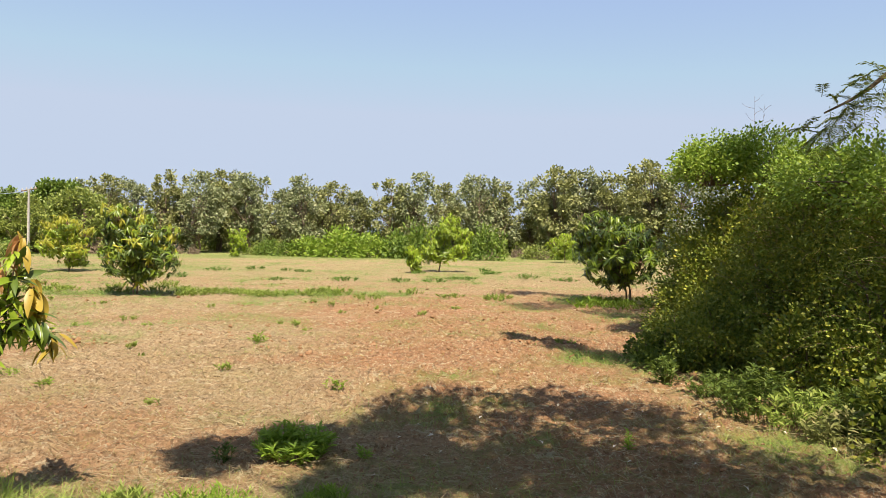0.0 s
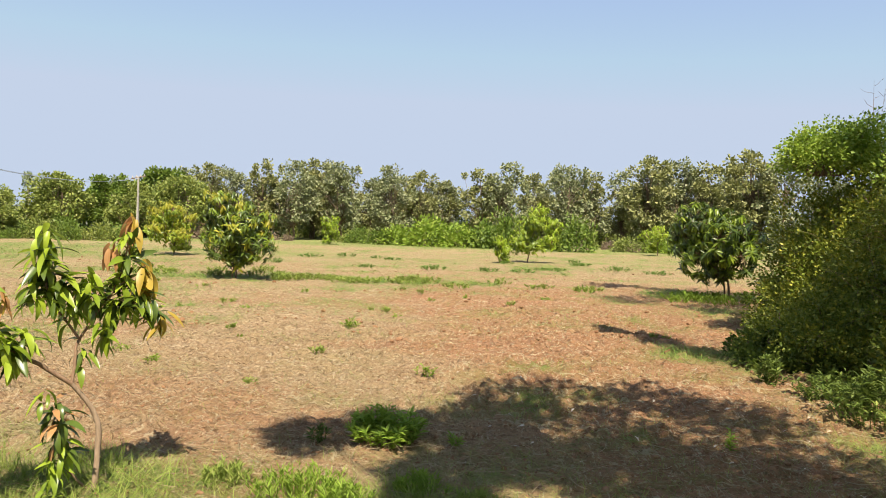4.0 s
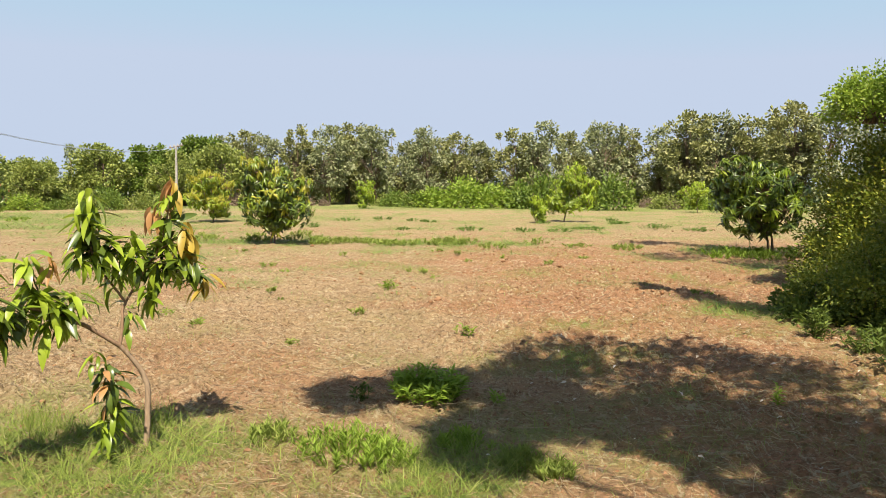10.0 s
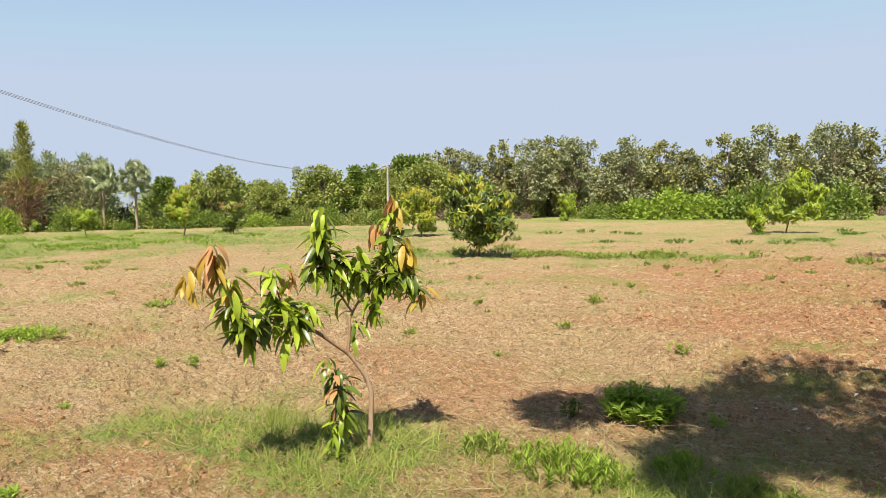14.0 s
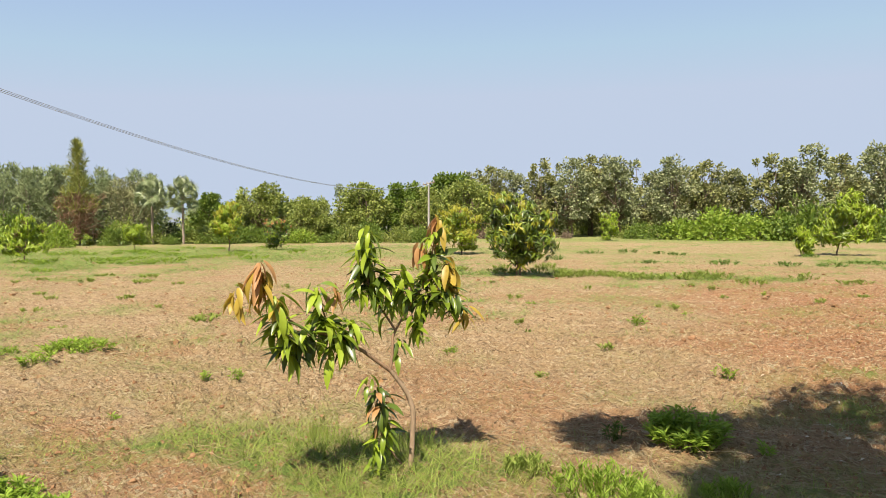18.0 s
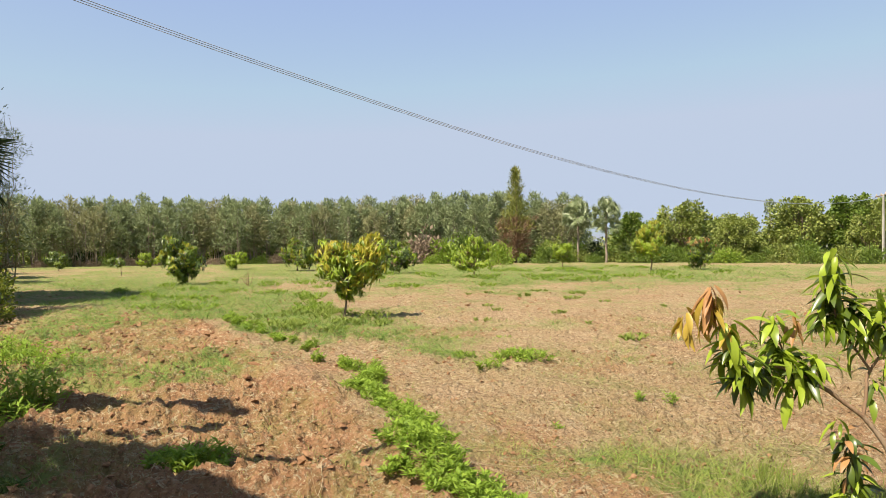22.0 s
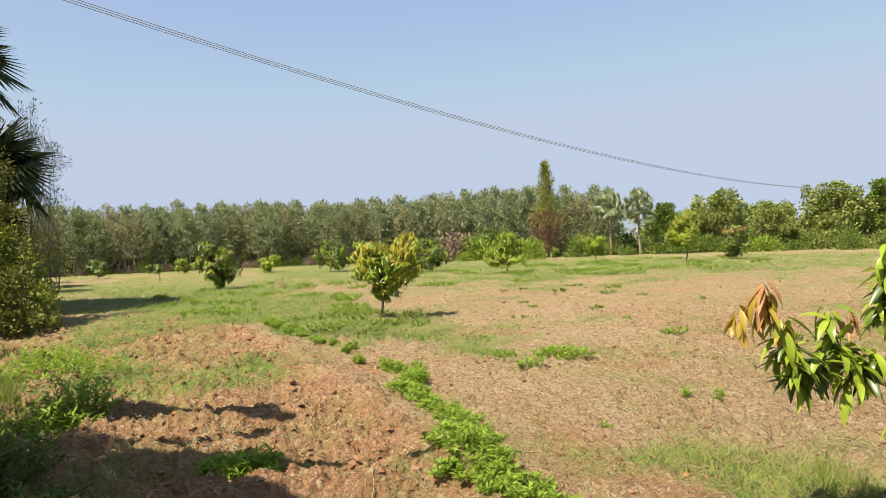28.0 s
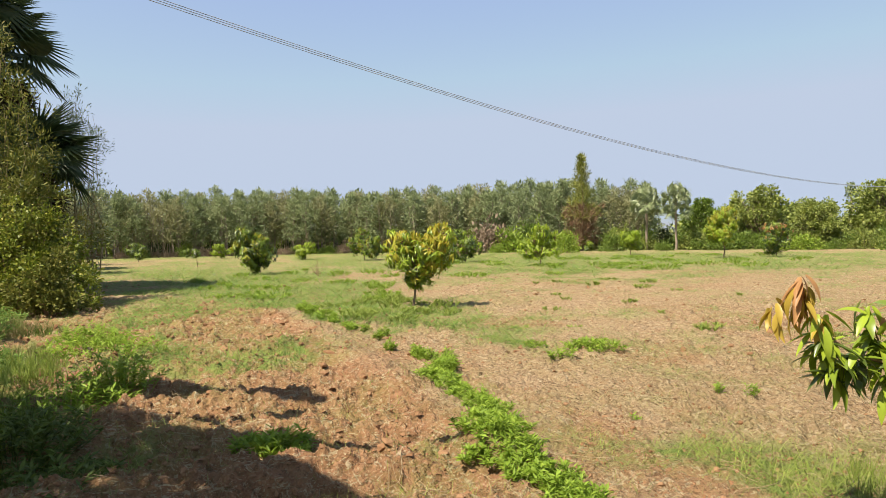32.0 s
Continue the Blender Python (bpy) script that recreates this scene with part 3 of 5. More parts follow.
def feather_tree(rng, name, label, h, w, mat, group, per=21, clusters=64, size=0.37):
    """A thin plantation tree: bare grey stem, feathery crown."""
    root = thing(name, label, "tree", group)
    for k in range(rng.integers(1, 4)):
        a = rng.normal(0, 0.22, 2)
        part("trunk", tube(wander(rng, (a[0], a[1], -0.3), (a[0] * 2.5, a[1] * 2.5, h * 0.85), 7, 0.2), np.linspace(0.055, 0.015, 7), 5), BARK_PALE, root)
    t = rng.random(clusters) ** 0.85
    z = h * (0.26 + 0.74 * t)
    r = w / 2 * np.sin(np.pi * np.clip(0.18 + 0.80 * t, 0, 1)) ** 0.8 * rng.uniform(0.2, 1.1, clusters)
    a = rng.uniform(0, 2 * np.pi, clusters)
    cs = np.stack([np.cos(a) * r, np.sin(a) * r, z], 1)
    tagged(part("branchwork", joined([tube(wander(rng, (0, 0, c[2] - 0.2 * h * rng.random() - 0.3), c, 4, 0.3), np.linspace(0.02, 0.006, 4), 3) for c in cs[::2]]), BARK_PALE, root), kind="stuff")
    tagged(part("crown", leaf_cloud(rng, cs, per, rng.uniform(0.6, 1.1, clusters) * w * 0.19, size, chip(0.26), -0.2, np.array([0, 0, h * 0.4])), mat, root), kind="stuff")
    return root


def bush(rng, name, label, w, h, mat, group="", per=42, clusters=40, size=0.16, shape=None, depth=None, category="bush", stems=9, stem_mat=None, loose=0.11, droop=0.1, bulge=0.0):
    """A low shrub: stems from the ground and an uneven mound of leaves."""
    root = thing(name, label, category, group)
    d = ball_points(rng, clusters)
    d[:, 2] = np.abs(d[:, 2])
    r = (0.45 + 0.55 * rng.random(clusters) ** 0.6) * (1 + rng.normal(0, 0.12, clusters))
    if bulge:
        ks = rng.normal(0, 3.4, (6, 3))
        r *= 1 + bulge * np.sin(d @ ks.T + rng.uniform(0, 6, 6)).sum(1) / 2.4
    r = np.minimum(r, 1.08)
    cs = d * r[:, None] * np.array([w / 2, (depth or w) / 2, h * 0.9])
    cs[:, 2] = np.maximum(cs[:, 2], h * 0.07)
    tagged(part("stem", joined([tube(wander(rng, (c[0] * 0.25, c[1] * 0.25, -0.1), c, 5, 0.5), np.linspace(0.02, 0.005, 5), 4) for c in cs[:: max(1, clusters // (stems * 2))]]), stem_mat or BARK, root), kind="stuff")
    tagged(part("foliage", leaf_cloud(rng, cs, per, rng.uniform(0.6, 1.2, clusters) * (w + h) * loose, size, shape or flat_leaf(0.5), droop, np.array([0, 0, 0.0])), mat, root), kind="stuff")
    return root


def fan(segments=22, length=1.0, split=0.45):
    """A fan-palm blade along +y from its petiole's end: folded segments that part into points."""
    V, F = [], []
    for k in range(segments):
        a0 = radians(-115 + 230 * k / segments)
        a1 = radians(-115 + 230 * (k + 1) / segments)
        am = (a0 + a1) / 2
        ln = length * (0.82 + 0.18 * math.cos(am * 0.8))
        n = len(V)
        for a, rr, z in ((a0, split * ln, 0.02), (am, split * ln, -0.03), (a1, split * ln, 0.02)):
            V.append((math.sin(a) * rr, math.cos(a) * rr, z - 0.1 * rr * rr))
        V.append((0, 0, 0))
        V.append((math.sin(am) * ln, math.cos(am) * ln, -0.3 * ln * ln))
        F += [(n + 3, n + 0, n + 1, n + 3), (n + 3, n + 1, n + 2, n + 3)]
        F += [(n + 0, n + 4, n + 1, n + 0), (n + 1, n + 4, n + 2, n + 1)]
    return np.array(V, float), np.array([f[:3] for f in F])


FAN = fan()


def frond(rng, name, parent, base, way, petiole, blade_len, mat, droop=0.2):
    """One palm frond: petiole and fan."""
    base, way = np.asarray(base, float), unit(np.asarray(way, float))
    end = base + way * petiole + np.array([0, 0, -droop * petiole * 0.3])
    p = part(name, tube(np.array([base, (base + end) / 2 + (0, 0, 0.08 * petiole), end]), [0.035, 0.028, 0.02], 4), mat, parent)
    d = unit(end - base) + np.array([0, 0, -droop])
    up = np.array([0, 0, 1.0]) + rng.normal(0, 0.35, 3)
    if droop < 0:
        d = unit(end - base) * 0.6 + np.array([0, 0, 0.4]) + rng.normal(0, 0.45, 3)
        up = np.array([way[0], way[1], 0.35]) + rng.normal(0, 0.25, 3)
    part("fan", spread(FAN, [end], [d], [up], [blade_len]), mat, p, "", False)
    return p


def fan_palm(rng, name, label, h, crown=1.2, fronds=26, mat=None, dead=0, petiole=0.9, trunk_r=0.16, stiff=False):
    root = thing(name, label, "palm tree", "fan palms")
    part("trunk", tube(wander(rng, (0, 0, -0.3), (0, 0, h), 14, 0.06), np.r_[trunk_r * 1.4, np.full(12, trunk_r), trunk_r * 0.9], 10), BARK_PALE, root)
    for k in range(fronds):
        a, e = k * 2.39996, radians(80 - (130 if stiff else 100) * (k / fronds) ** 0.9)
        way = (math.cos(a) * math.cos(e), math.sin(a) * math.cos(e), math.sin(e))
        frond(rng, "frond", root, (0, 0, h - 0.15 + 0.2 * math.sin(e)), way, petiole * rng.uniform(0.8, 1.2), crown * rng.uniform(0.8, 1.1), mat or PALM, -0.15 if stiff else 0.25)
    for k in range(dead):
        a = k * 2.39996
        zz = h - 0.25 - 0.9 * (k / max(dead, 1))
        frond(rng, "dead_frond", root, (math.cos(a) * 0.15, math.sin(a) * 0.15, zz), (math.cos(a) * 0.38, math.sin(a) * 0.38, -0.9), petiole * 0.45, crown * rng.uniform(0.6, 0.85), PALM_DEAD, 0.9)
    return root


# ---- far trees ----
rng = np.random.default_rng(11)
NORTH = [(-39.9, 67.0, 5.5), (-38.7, 72.0, 5.4), (-34.5, 67.7, 6.5), (-32.8, 70.8, 7.2), (-33.1, 77.2, 7.4), (-26.9, 71.1, 7.4), (-23.8, 70.1, 7.6), (-23.2, 75.5, 8.2), (-19.8, 73.4, 8.0), (-18.8, 81.9, 6.4), (-14.6, 74.6, 7.6), (-12.2, 79.0, 7.5), (-10.2, 83.3, 6.7), (-5.7, 75.8, 7.4), (-2.7, 76.0, 8.2), (0.3, 82.0, 7.7), (3.5, 75.9, 8.3), (6.5, 83.8, 7.9), (9.5, 79.4, 7.9), (11.3, 73.1, 8.8), (14.5, 76.6, 9.0), (16.7, 72.1, 8.0), (20.1, 77.4, 8.7), (17.9, 63.5, 8.5), (20.6, 62.8, 8.2)]
teaks = [broad_tree(rng, "broadleaf_tree", "tall ragged broadleaf tree with grey-green leaves at the field's edge", 8.0, w, m, "trees along the far edge of the field") for w, m in ((4.8, TEAK), (4.2, TEAK_OLIVE), (5.2, TEAK), (4.5, TEAK_OLIVE))]
used = [False] * 4


def put_copy(protos, flags, k, x, y, scale, turn, z=0.0, zs=None):
    m = pose(x, y, z, 0, 0, turn) @ Matrix.Diagonal((scale, scale, zs or scale, 1))
    if not flags[k]:
        flags[k] = True
        protos[k].matrix_basis = m
        return protos[k]
    keep = protos[k].matrix_basis.copy()
    protos[k].matrix_basis = Matrix.Identity(4)
    made = copy_thing(protos[k], m)
    protos[k].matrix_basis = keep
    return made


for n, (x, y, h) in enumerate(NORTH):
    put_copy(teaks, used, n % 4, x, y, h / 8.0, rng.uniform(0, 360))
    put_copy(teaks, used, (n + 2) % 4, x * 1.12 + rng.normal(0, 1.2), y * 1.12 + rng.normal(0, 1.5), h / 8.0 * rng.uniform(0.86, 0.98), rng.uniform(0, 360))
    put_copy(teaks, used, (n + 1) % 4, x * 1.02 + rng.normal(0, 1.6), y * 1.02 + rng.normal(0, 1.0), h / 8.0 * rng.uniform(0.62, 0.8), rng.uniform(0, 360))

plant = [feather_tree(rng, "plantation_tree", "slender plantation tree with feathery grey-green crown and bare pale stems", 6.0, w, m, "plantation of slender trees") for w, m in ((2.7, PLANTATION), (2.3, PLANTATION), (2.9, PLANTATION_TAN), (2.5, PLANTATION))]
used = [False] * 4
for n in range(50):
    yaw = radians(50 + 57 * n / 49)
    for row, (d, hh) in enumerate(((61, 4.4), (62.5, 4.7), (65, 4.9), (69, 5.3))):
        dd, a = d + rng.normal(0, 0.7), yaw + rng.normal(0, 0.007) + 0.005 * row
        tall = hh * rng.uniform(0.92, 1.09) * (1.0 + 0.10 * math.exp(-((math.degrees(a) - 58) / 6) ** 2))
        put_copy(plant, used, int(rng.integers(4)), -math.sin(a) * dd, math.cos(a) * dd, tall / 6.0, rng.uniform(0, 360))

rounds = [broad_tree(rng, "mango_tree", "large rounded dark green mango tree behind the field", 5.0, w, m, "large trees by the pole", 0.06, 96, 84, 0.25) for w, m in ((4.8, ROUND), (4.3, SHRUB), (5.3, ROUND))]
used = [False] * 3
for n, (x, y, h, k) in enumerate([(-42.1, 45.7, 4.5, 0), (-36.5, 45.3, 3.1, 2), (-37.8, 54.3, 4.8, 0), (-36.8, 59.7, 5.1, 1), (-34.0, 60.5, 4.6, 2), (-54.4, 51.9, 4.3, 1), (-55.4, 57.9, 4.2, 0), (-48.5, 57.4, 3.6, 1), (-45.5, 50.5, 3.9, 1), (-40.5, 50.0, 3.6, 2), (-34.8, 65.4, 6.2, 1), (-33.0, 56.5, 3.6, 0), (-39.5, 57.0, 4.4, 1), (-31, 62, 5.2, 0)]):
    put_copy(rounds, used, k, x, y, h / 5.0, rng.uniform(0, 360))

# casuarina
casu = thing("casuarina_tree", "tall pointed casuarina with yellow-green top and dry brown lower branches", "tree", m=pose(-46.8, 32.5, 0))
part("trunk", tube(wander(rng, (0, 0, -0.2), (0, 0, 7.2), 9, 0.05), np.linspace(0.14, 0.02, 9), 7), BARK, casu)
for nm, z0, z1, w0, w1, mat in (("crown", 2.4, 7.1, 1.35, 0.05, CASUARINA), ("dry_skirt", 0.5, 3.4, 1.1, 1.4, DRY_LEAF)):
    t = np.linspace(0, 1, 110) ** (1.15 if nm == "crown" else 1.0)
    z, a = z0 + (z1 - z0) * t, rng.uniform(0, 6.28, 110)
    r = (w0 + (w1 - w0) * t) * rng.uniform(0.15, 1.0, 110)
    part(nm, leaf_cloud(rng, np.stack([np.cos(a) * r, np.sin(a) * r, z], 1), 26, 0.22, 0.42, chip(0.11), -0.3, np.array([0, 0, 1.0])), mat, casu)

for x, y, h, s in ((-43.9, 36.3, 3.5, 1.0), (-42.2, 37.6, 3.5, 1.1), (-55.5, 44.0, 3.9, 0.75), (-58.0, 46.0, 3.9, 0.75), (-43.4, 58.2, 4.7, 0.55)):
    p = fan_palm(rng, "fan_palm", "fan palm with pale grey-green fronds above the scrub", h, 0.62 * s, 38, PALM_PALE if s > 0.9 or s < 0.6 else PALM, 0, 0.85 * s, 0.09, True)
    p.matrix_basis = pose(x, y, 0, 0, 0, rng.uniform(0, 360))

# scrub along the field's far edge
scrub = [bush(rng, "scrub_bush", lab, 3.4, 1.8, m, "scrub along the field's edge", 32, 46, 0.27, chip(0.55), stems=5) for lab, m in (("leafy green scrub bush at the field's edge", SHRUB), ("bright green creeper-covered bush at the field's edge", VINE), ("dense dark green bush at the field's edge", ROUND), ("dry brown leafless scrub at the field's edge", DRY_TWIG), ("dense undergrowth among the trees, leaves darkened to imitate shade", SHADE_DARKENED))]
used = [False] * 5
for n in range(170):
    yaw = radians(-16 + 124 * n / 169 + rng.normal(0, 0.4))
    deg = math.degrees(yaw)
    if 62 < deg:
        d, s, ks = 60.5, rng.uniform(0.15, 0.4), (3, 3, 0, 3)
    elif 30 < deg:
        d, s, ks = 57 + rng.normal(0, 2), rng.uniform(0.25, 0.8), (0, 1, 0, 2)
    else:
        d, s, ks = 67 + rng.normal(0, 2.5), rng.uniform(0.2, 0.75), (0, 2, 2, 3, 3)
        if rng.random() < 0.45:
            continue
    put_copy(scrub, used, int(rng.choice(ks)), -math.sin(yaw) * d, math.cos(yaw) * d, s * 1.1, rng.uniform(0, 360), 0.0, s * 1.1 * rng.uniform(0.7, 1.5))
# back rows: mostly the leaf with under-tree shade put into its colour
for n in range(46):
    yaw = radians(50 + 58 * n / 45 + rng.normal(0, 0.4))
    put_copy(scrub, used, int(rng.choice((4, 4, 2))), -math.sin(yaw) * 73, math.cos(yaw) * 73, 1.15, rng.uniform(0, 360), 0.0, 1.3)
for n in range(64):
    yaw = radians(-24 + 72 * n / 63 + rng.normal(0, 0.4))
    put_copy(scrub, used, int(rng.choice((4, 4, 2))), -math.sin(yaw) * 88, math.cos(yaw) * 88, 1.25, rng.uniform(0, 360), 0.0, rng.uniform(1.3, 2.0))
for x, y, s, k, zs in ((-11.5, 62, 0.8, 1, 1.0), (-8.8, 61, 1.1, 1, 1.5), (-6.2, 61.5, 1.0, 1, 1.1), (-4.2, 62.5, 0.7, 0, 1.4), (-13.2, 62, 0.6, 0, 0.7), (-2.5, 60, 0.9, 0, 1.8), (0.4, 61, 0.6, 3, 0.8), (3.2, 59, 0.9, 0, 1.6), (-50.5, 26.3, 0.9, 3, 1.7), (13, 55, 0.55, 0, 0.6), (11, 64, 0.6, 1, 0.8)):
    put_copy(scrub, used, k, x, y, s * 1.35, rng.uniform(0, 360), 0.0, s * 0.3 + zs * 0.7)

# ---- orchard ----
rng = np.random.default_rng(23)
OLD = "young mango tree with dark green drooping leaves in tilled soil"
YOUNG = "young mango tree with yellow-green new leaves in tilled soil"
HEART = ((-0.55, 0.0, 0.40, 0.46), (-0.15, 0.25, 0.25, 0.42), (0.55, 0.0, 0.50, 0.46), (0.2, -0.3, 0.2, 0.42), (-0.62, -0.2, 0.0, 0.36), (0.6, 0.1, 0.05, 0.38), (-0.25, 0.0, -0.35, 0.38), (0.15, 0.1, -0.4, 0.36), (-0.2, 0.0, -0.72, 0.26))
LOBED = ((-0.55, 0.1, -0.45, 0.40), (-0.25, 0.3, 0.1, 0.45), (0.1, -0.2, 0.55, 0.42), (0.55, 0.1, 0.2, 0.38), (0.5, -0.2, -0.4, 0.36), (-0.1, 0.0, -0.5, 0.36))
CLUMPY = ((-0.45, -0.2, 0.55, 0.42), (-0.6, 0.1, 0.05, 0.40), (0.0, 0.3, 0.35, 0.50), (0.5, 0.0, 0.15, 0.46), (0.55, -0.3, -0.35, 0.40), (-0.35, -0.3, -0.35, 0.42), (0.1, 0.2, -0.45, 0.45), (0.0, -0.1, -0.8, 0.24), (0.1, -0.4, 0.1, 0.45))
for x, y, h, w, low, off, turn, fl, n, gold, stems, lobes, ln, lab in (
    (-7.6, 17.9, 2.38, 2.3, 0.20, 0.04, 23, 0.30, 560, MANGO_YELLOW, 2, CLUMPY, 0.20, "bushy mango tree, dark green below with yellow new leaves on top"),
    (-15.4, 29.9, 2.45, 3.0, 0.30, -0.03, 27, 0.95, 430, MANGO_YELLOW, 1, 8, 0.21, YOUNG),
    (-16.0, 56.3, 2.6, 2.6, 0.18, 0.0, 16, 0.8, 200, MANGO_LIME, 1, 7, 0.24, YOUNG),
    (-0.2, 34.9, 2.95, 3.1, 0.25, 0.37, 0, 0.5, 420, MANGO_LIME, 1, LOBED, 0.24, OLD),
    (-1.4, 33.4, 1.38, 1.33, 0.05, 0.1, 2, 0.85, 120, MANGO_LIME, 1, 5, 0.21, YOUNG),
    (9.2, 54.7, 2.52, 2.72, 0.5, -0.24, -10, 0.9, 220, MANGO_LIME, 1, 6, 0.24, YOUNG),
    (4.5, 17.5, 2.42, 2.5, 0.32, -0.31, -15, 0.22, 430, MANGO_LIME, 3, CLUMPY, 0.22, "mango tree with dark hanging leaves and pale lower shoots"),
    (-13.8, 5.3, 1.76, 1.66, 0.24, 0.17, 69, 0.62, 480, MANGO_SUNNY, 1, HEART, 0.145, "small mango tree with golden drooping new leaves on a thin stem"),
    (-33.4, 16.0, 1.7, 2.3, 0.1, 0.0, 64, 0.12, 210, MANGO_LIME, 1, 7, 0.21, OLD),
    (-29.2, 4.9, 2.05, 2.0, 0.08, -0.1, 80, 0.25, 330, MANGO_YELLOW, 2, CLUMPY, 0.20, OLD),
    (-28.1, 17.1, 2.0, 2.5, 0.05, 0.06, 58, 0.6, 210, MANGO_LIME, 2, LOBED, 0.21, "young mango tree with lime leaves and pinkish new tips"),
    (-28.3, 28.2, 2.75, 2.5, 0.7, -0.12, 45, 0.6, 400, MANGO_YELLOW, 1, 8, 0.21, YOUNG),
    (-27.6, 31.1, 2.05, 2.2, 0.2, 0.09, 41, 0.22, 230, MANGO_BRONZE, 1, 7, 0.20, "small mango tree with reddish-brown and green leaves"),
    (-40.7, 13.0, 1.9, 2.6, 0.1, 0.02, 72, 0.25, 240, MANGO_YELLOW, 1, 7, 0.22, OLD),
    (-45.5, 10.7, 1.35, 2.2, 0.05, -0.1, 77, 0.5, 150, MANGO_LIME, 1, 5, 0.22, YOUNG),
    (-36.2, 28.6, 1.75, 2.0, 0.3, 0.02, 51, 0.7, 150, MANGO_LIME, 1, 6, 0.21, YOUNG),
    (-41.2, 29.1, 1.01, 0.97, 0.1, 0.02, 55, 0.4, 70, MANGO_LIME, 1, 4, 0.2, OLD),
    (-52.9, 6.5, 1.25, 1.9, 0.08, 0.04, 83, 0.5, 110, MANGO_LIME, 1, 5, 0.22, YOUNG),
    (-50.3, 1.1, 1.35, 2.1, 0.07, 0.03, 89, 0.0, 130, MANGO_LIME, 1, 5, 0.22, OLD),
    (-39.1, 3.6, 0.97, 0.8, 0.45, -0.05, 85, 0.1, 60, MANGO_LIME, 1, 4, 0.2, OLD),
    (-56.7, 4.5, 0.8, 0.9, 0.08, 0.04, 85, 0.0, 50, MANGO_LIME, 1, 4, 0.2, OLD),
    (-58.0, 8.9, 0.9, 1.2, 0.08, 0.0, 81, 0.2, 60, MANGO_LIME, 1, 4, 0.2, OLD),
):
    t = orchard_mango(rng, "mango_tree", lab, h, w, low, off, fl, n, gold, stems, lobes, ln, fl > 0.42)
    t.matrix_basis = pose(x, y, on_ground(x, y), 0, 0, turn)
bare = thing("bare_shrub", "thin nearly leafless twiggy shrub in the grass", "shrub", m=pose(-26.7, 6.7, 0))
for k in range(9):
    a = rng.uniform(0, 6.28)
    part("twig", tube(wander(rng, (0, 0, -0.05), (math.cos(a) * 0.35, math.sin(a) * 0.35, rng.uniform(0.3, 0.65)), 5, 0.3), np.linspace(0.012, 0.004, 5), 4), TWIG, bare)

# ---- pole and wires ----
POLE = Vector((-29.5, 51.6, 0))
pole = thing("utility_pole", "weathered concrete power pole with a metal cross arm", "utility pole", "power poles", m=pose(*POLE, 0, 0, 20))
part("shaft", tube([(0, 0, -0.4), (0, 0, 2.0), (0, 0, 4.75)], [0.11, 0.10, 0.075], 4), CONCRETE, pole, "", False)
part("cross_arm", tube([(-0.5, 0, 4.56), (0.5, 0, 4.78)], [0.045, 0.045], 4), BARK, pole, "rusty angle-iron arm", False)
for k in range(4):
    part("insulator", tube([(-0.42 + 0.28 * k, 0, 4.60 + 0.06 * k), (-0.42 + 0.28 * k, 0, 4.68 + 0.06 * k), (-0.42 + 0.28 * k, 0, 4.78 + 0.06 * k)], [0.03, 0.06, 0.02], 6), CONCRETE, pole)
copy_thing(pole, pose(-11.6, -5.6, 0, 0, 0, 20) @ Matrix.Diagonal((1, 1, 1.38, 1)))
WIRE, nt, b = material("bare_wire", 0.6)
b.inputs["Base Color"].default_value = (0.30, 0.35, 0.43, 1)
for k in range(3):
    s = np.linspace(0, 1.085, 120)
    off = (k - 1) * 0.055
    path = np.stack([POLE.x + 16.5 * s + off * 0.95, POLE.y - 52.6 * s + off * 0.3, 4.62 - 5.89 * s + 7.02 * s * s + 0.02 * (k - 1) * s], 1)
    w = new("power_wire", build("power_wire", *tube(path, 0.0075, 6), WIRE))
    tagged(w, "thin sagging bare power wire between poles", "wire", "power wires")

# ---- the nearest mango sapling ----
rng = np.random.default_rng(41)
SAPLING_STEMS = (
    ("trunk", [(-2.336, 3.646, -0.030), (-2.317, 3.657, 0.143), (-2.309, 3.662, 0.352), (-2.336, 3.634, 0.467), (-2.403, 3.556, 0.602)], 0.017, 0.012),
    ("limb", [(-2.403, 3.556, 0.602), (-2.515, 3.420, 0.739), (-2.598, 3.259, 0.837), (-2.663, 3.116, 0.872), (-2.713, 2.982, 0.973), (-2.760, 2.857, 1.178)], 0.012, 0.004),
    ("limb", [(-2.403, 3.556, 0.602), (-2.401, 3.581, 0.711), (-2.406, 3.590, 0.791), (-2.402, 3.616, 0.827)], 0.009, 0.008),
    ("limb", [(-2.402, 3.616, 0.827), (-2.457, 3.556, 0.956), (-2.503, 3.501, 1.041), (-2.510, 3.472, 1.235), (-2.500, 3.479, 1.394)], 0.007, 0.004),
    ("limb", [(-2.402, 3.616, 0.827), (-2.352, 3.694, 0.965), (-2.288, 3.756, 1.091), (-2.262, 3.795, 1.221), (-2.246, 3.849, 1.470)], 0.007, 0.004),
    ("limb", [(-2.598, 3.259, 0.837), (-2.639, 3.252, 0.951), (-2.656, 3.213, 1.078)], 0.006, 0.003),
    ("limb", [(-2.288, 3.756, 1.091), (-2.214, 3.810, 1.155), (-2.164, 3.837, 1.214)], 0.005, 0.003),
    ("shoot", [(-2.366, 3.615, 0.048), (-2.427, 3.505, 0.204), (-2.438, 3.497, 0.367), (-2.436, 3.498, 0.464)], 0.007, 0.004),
)
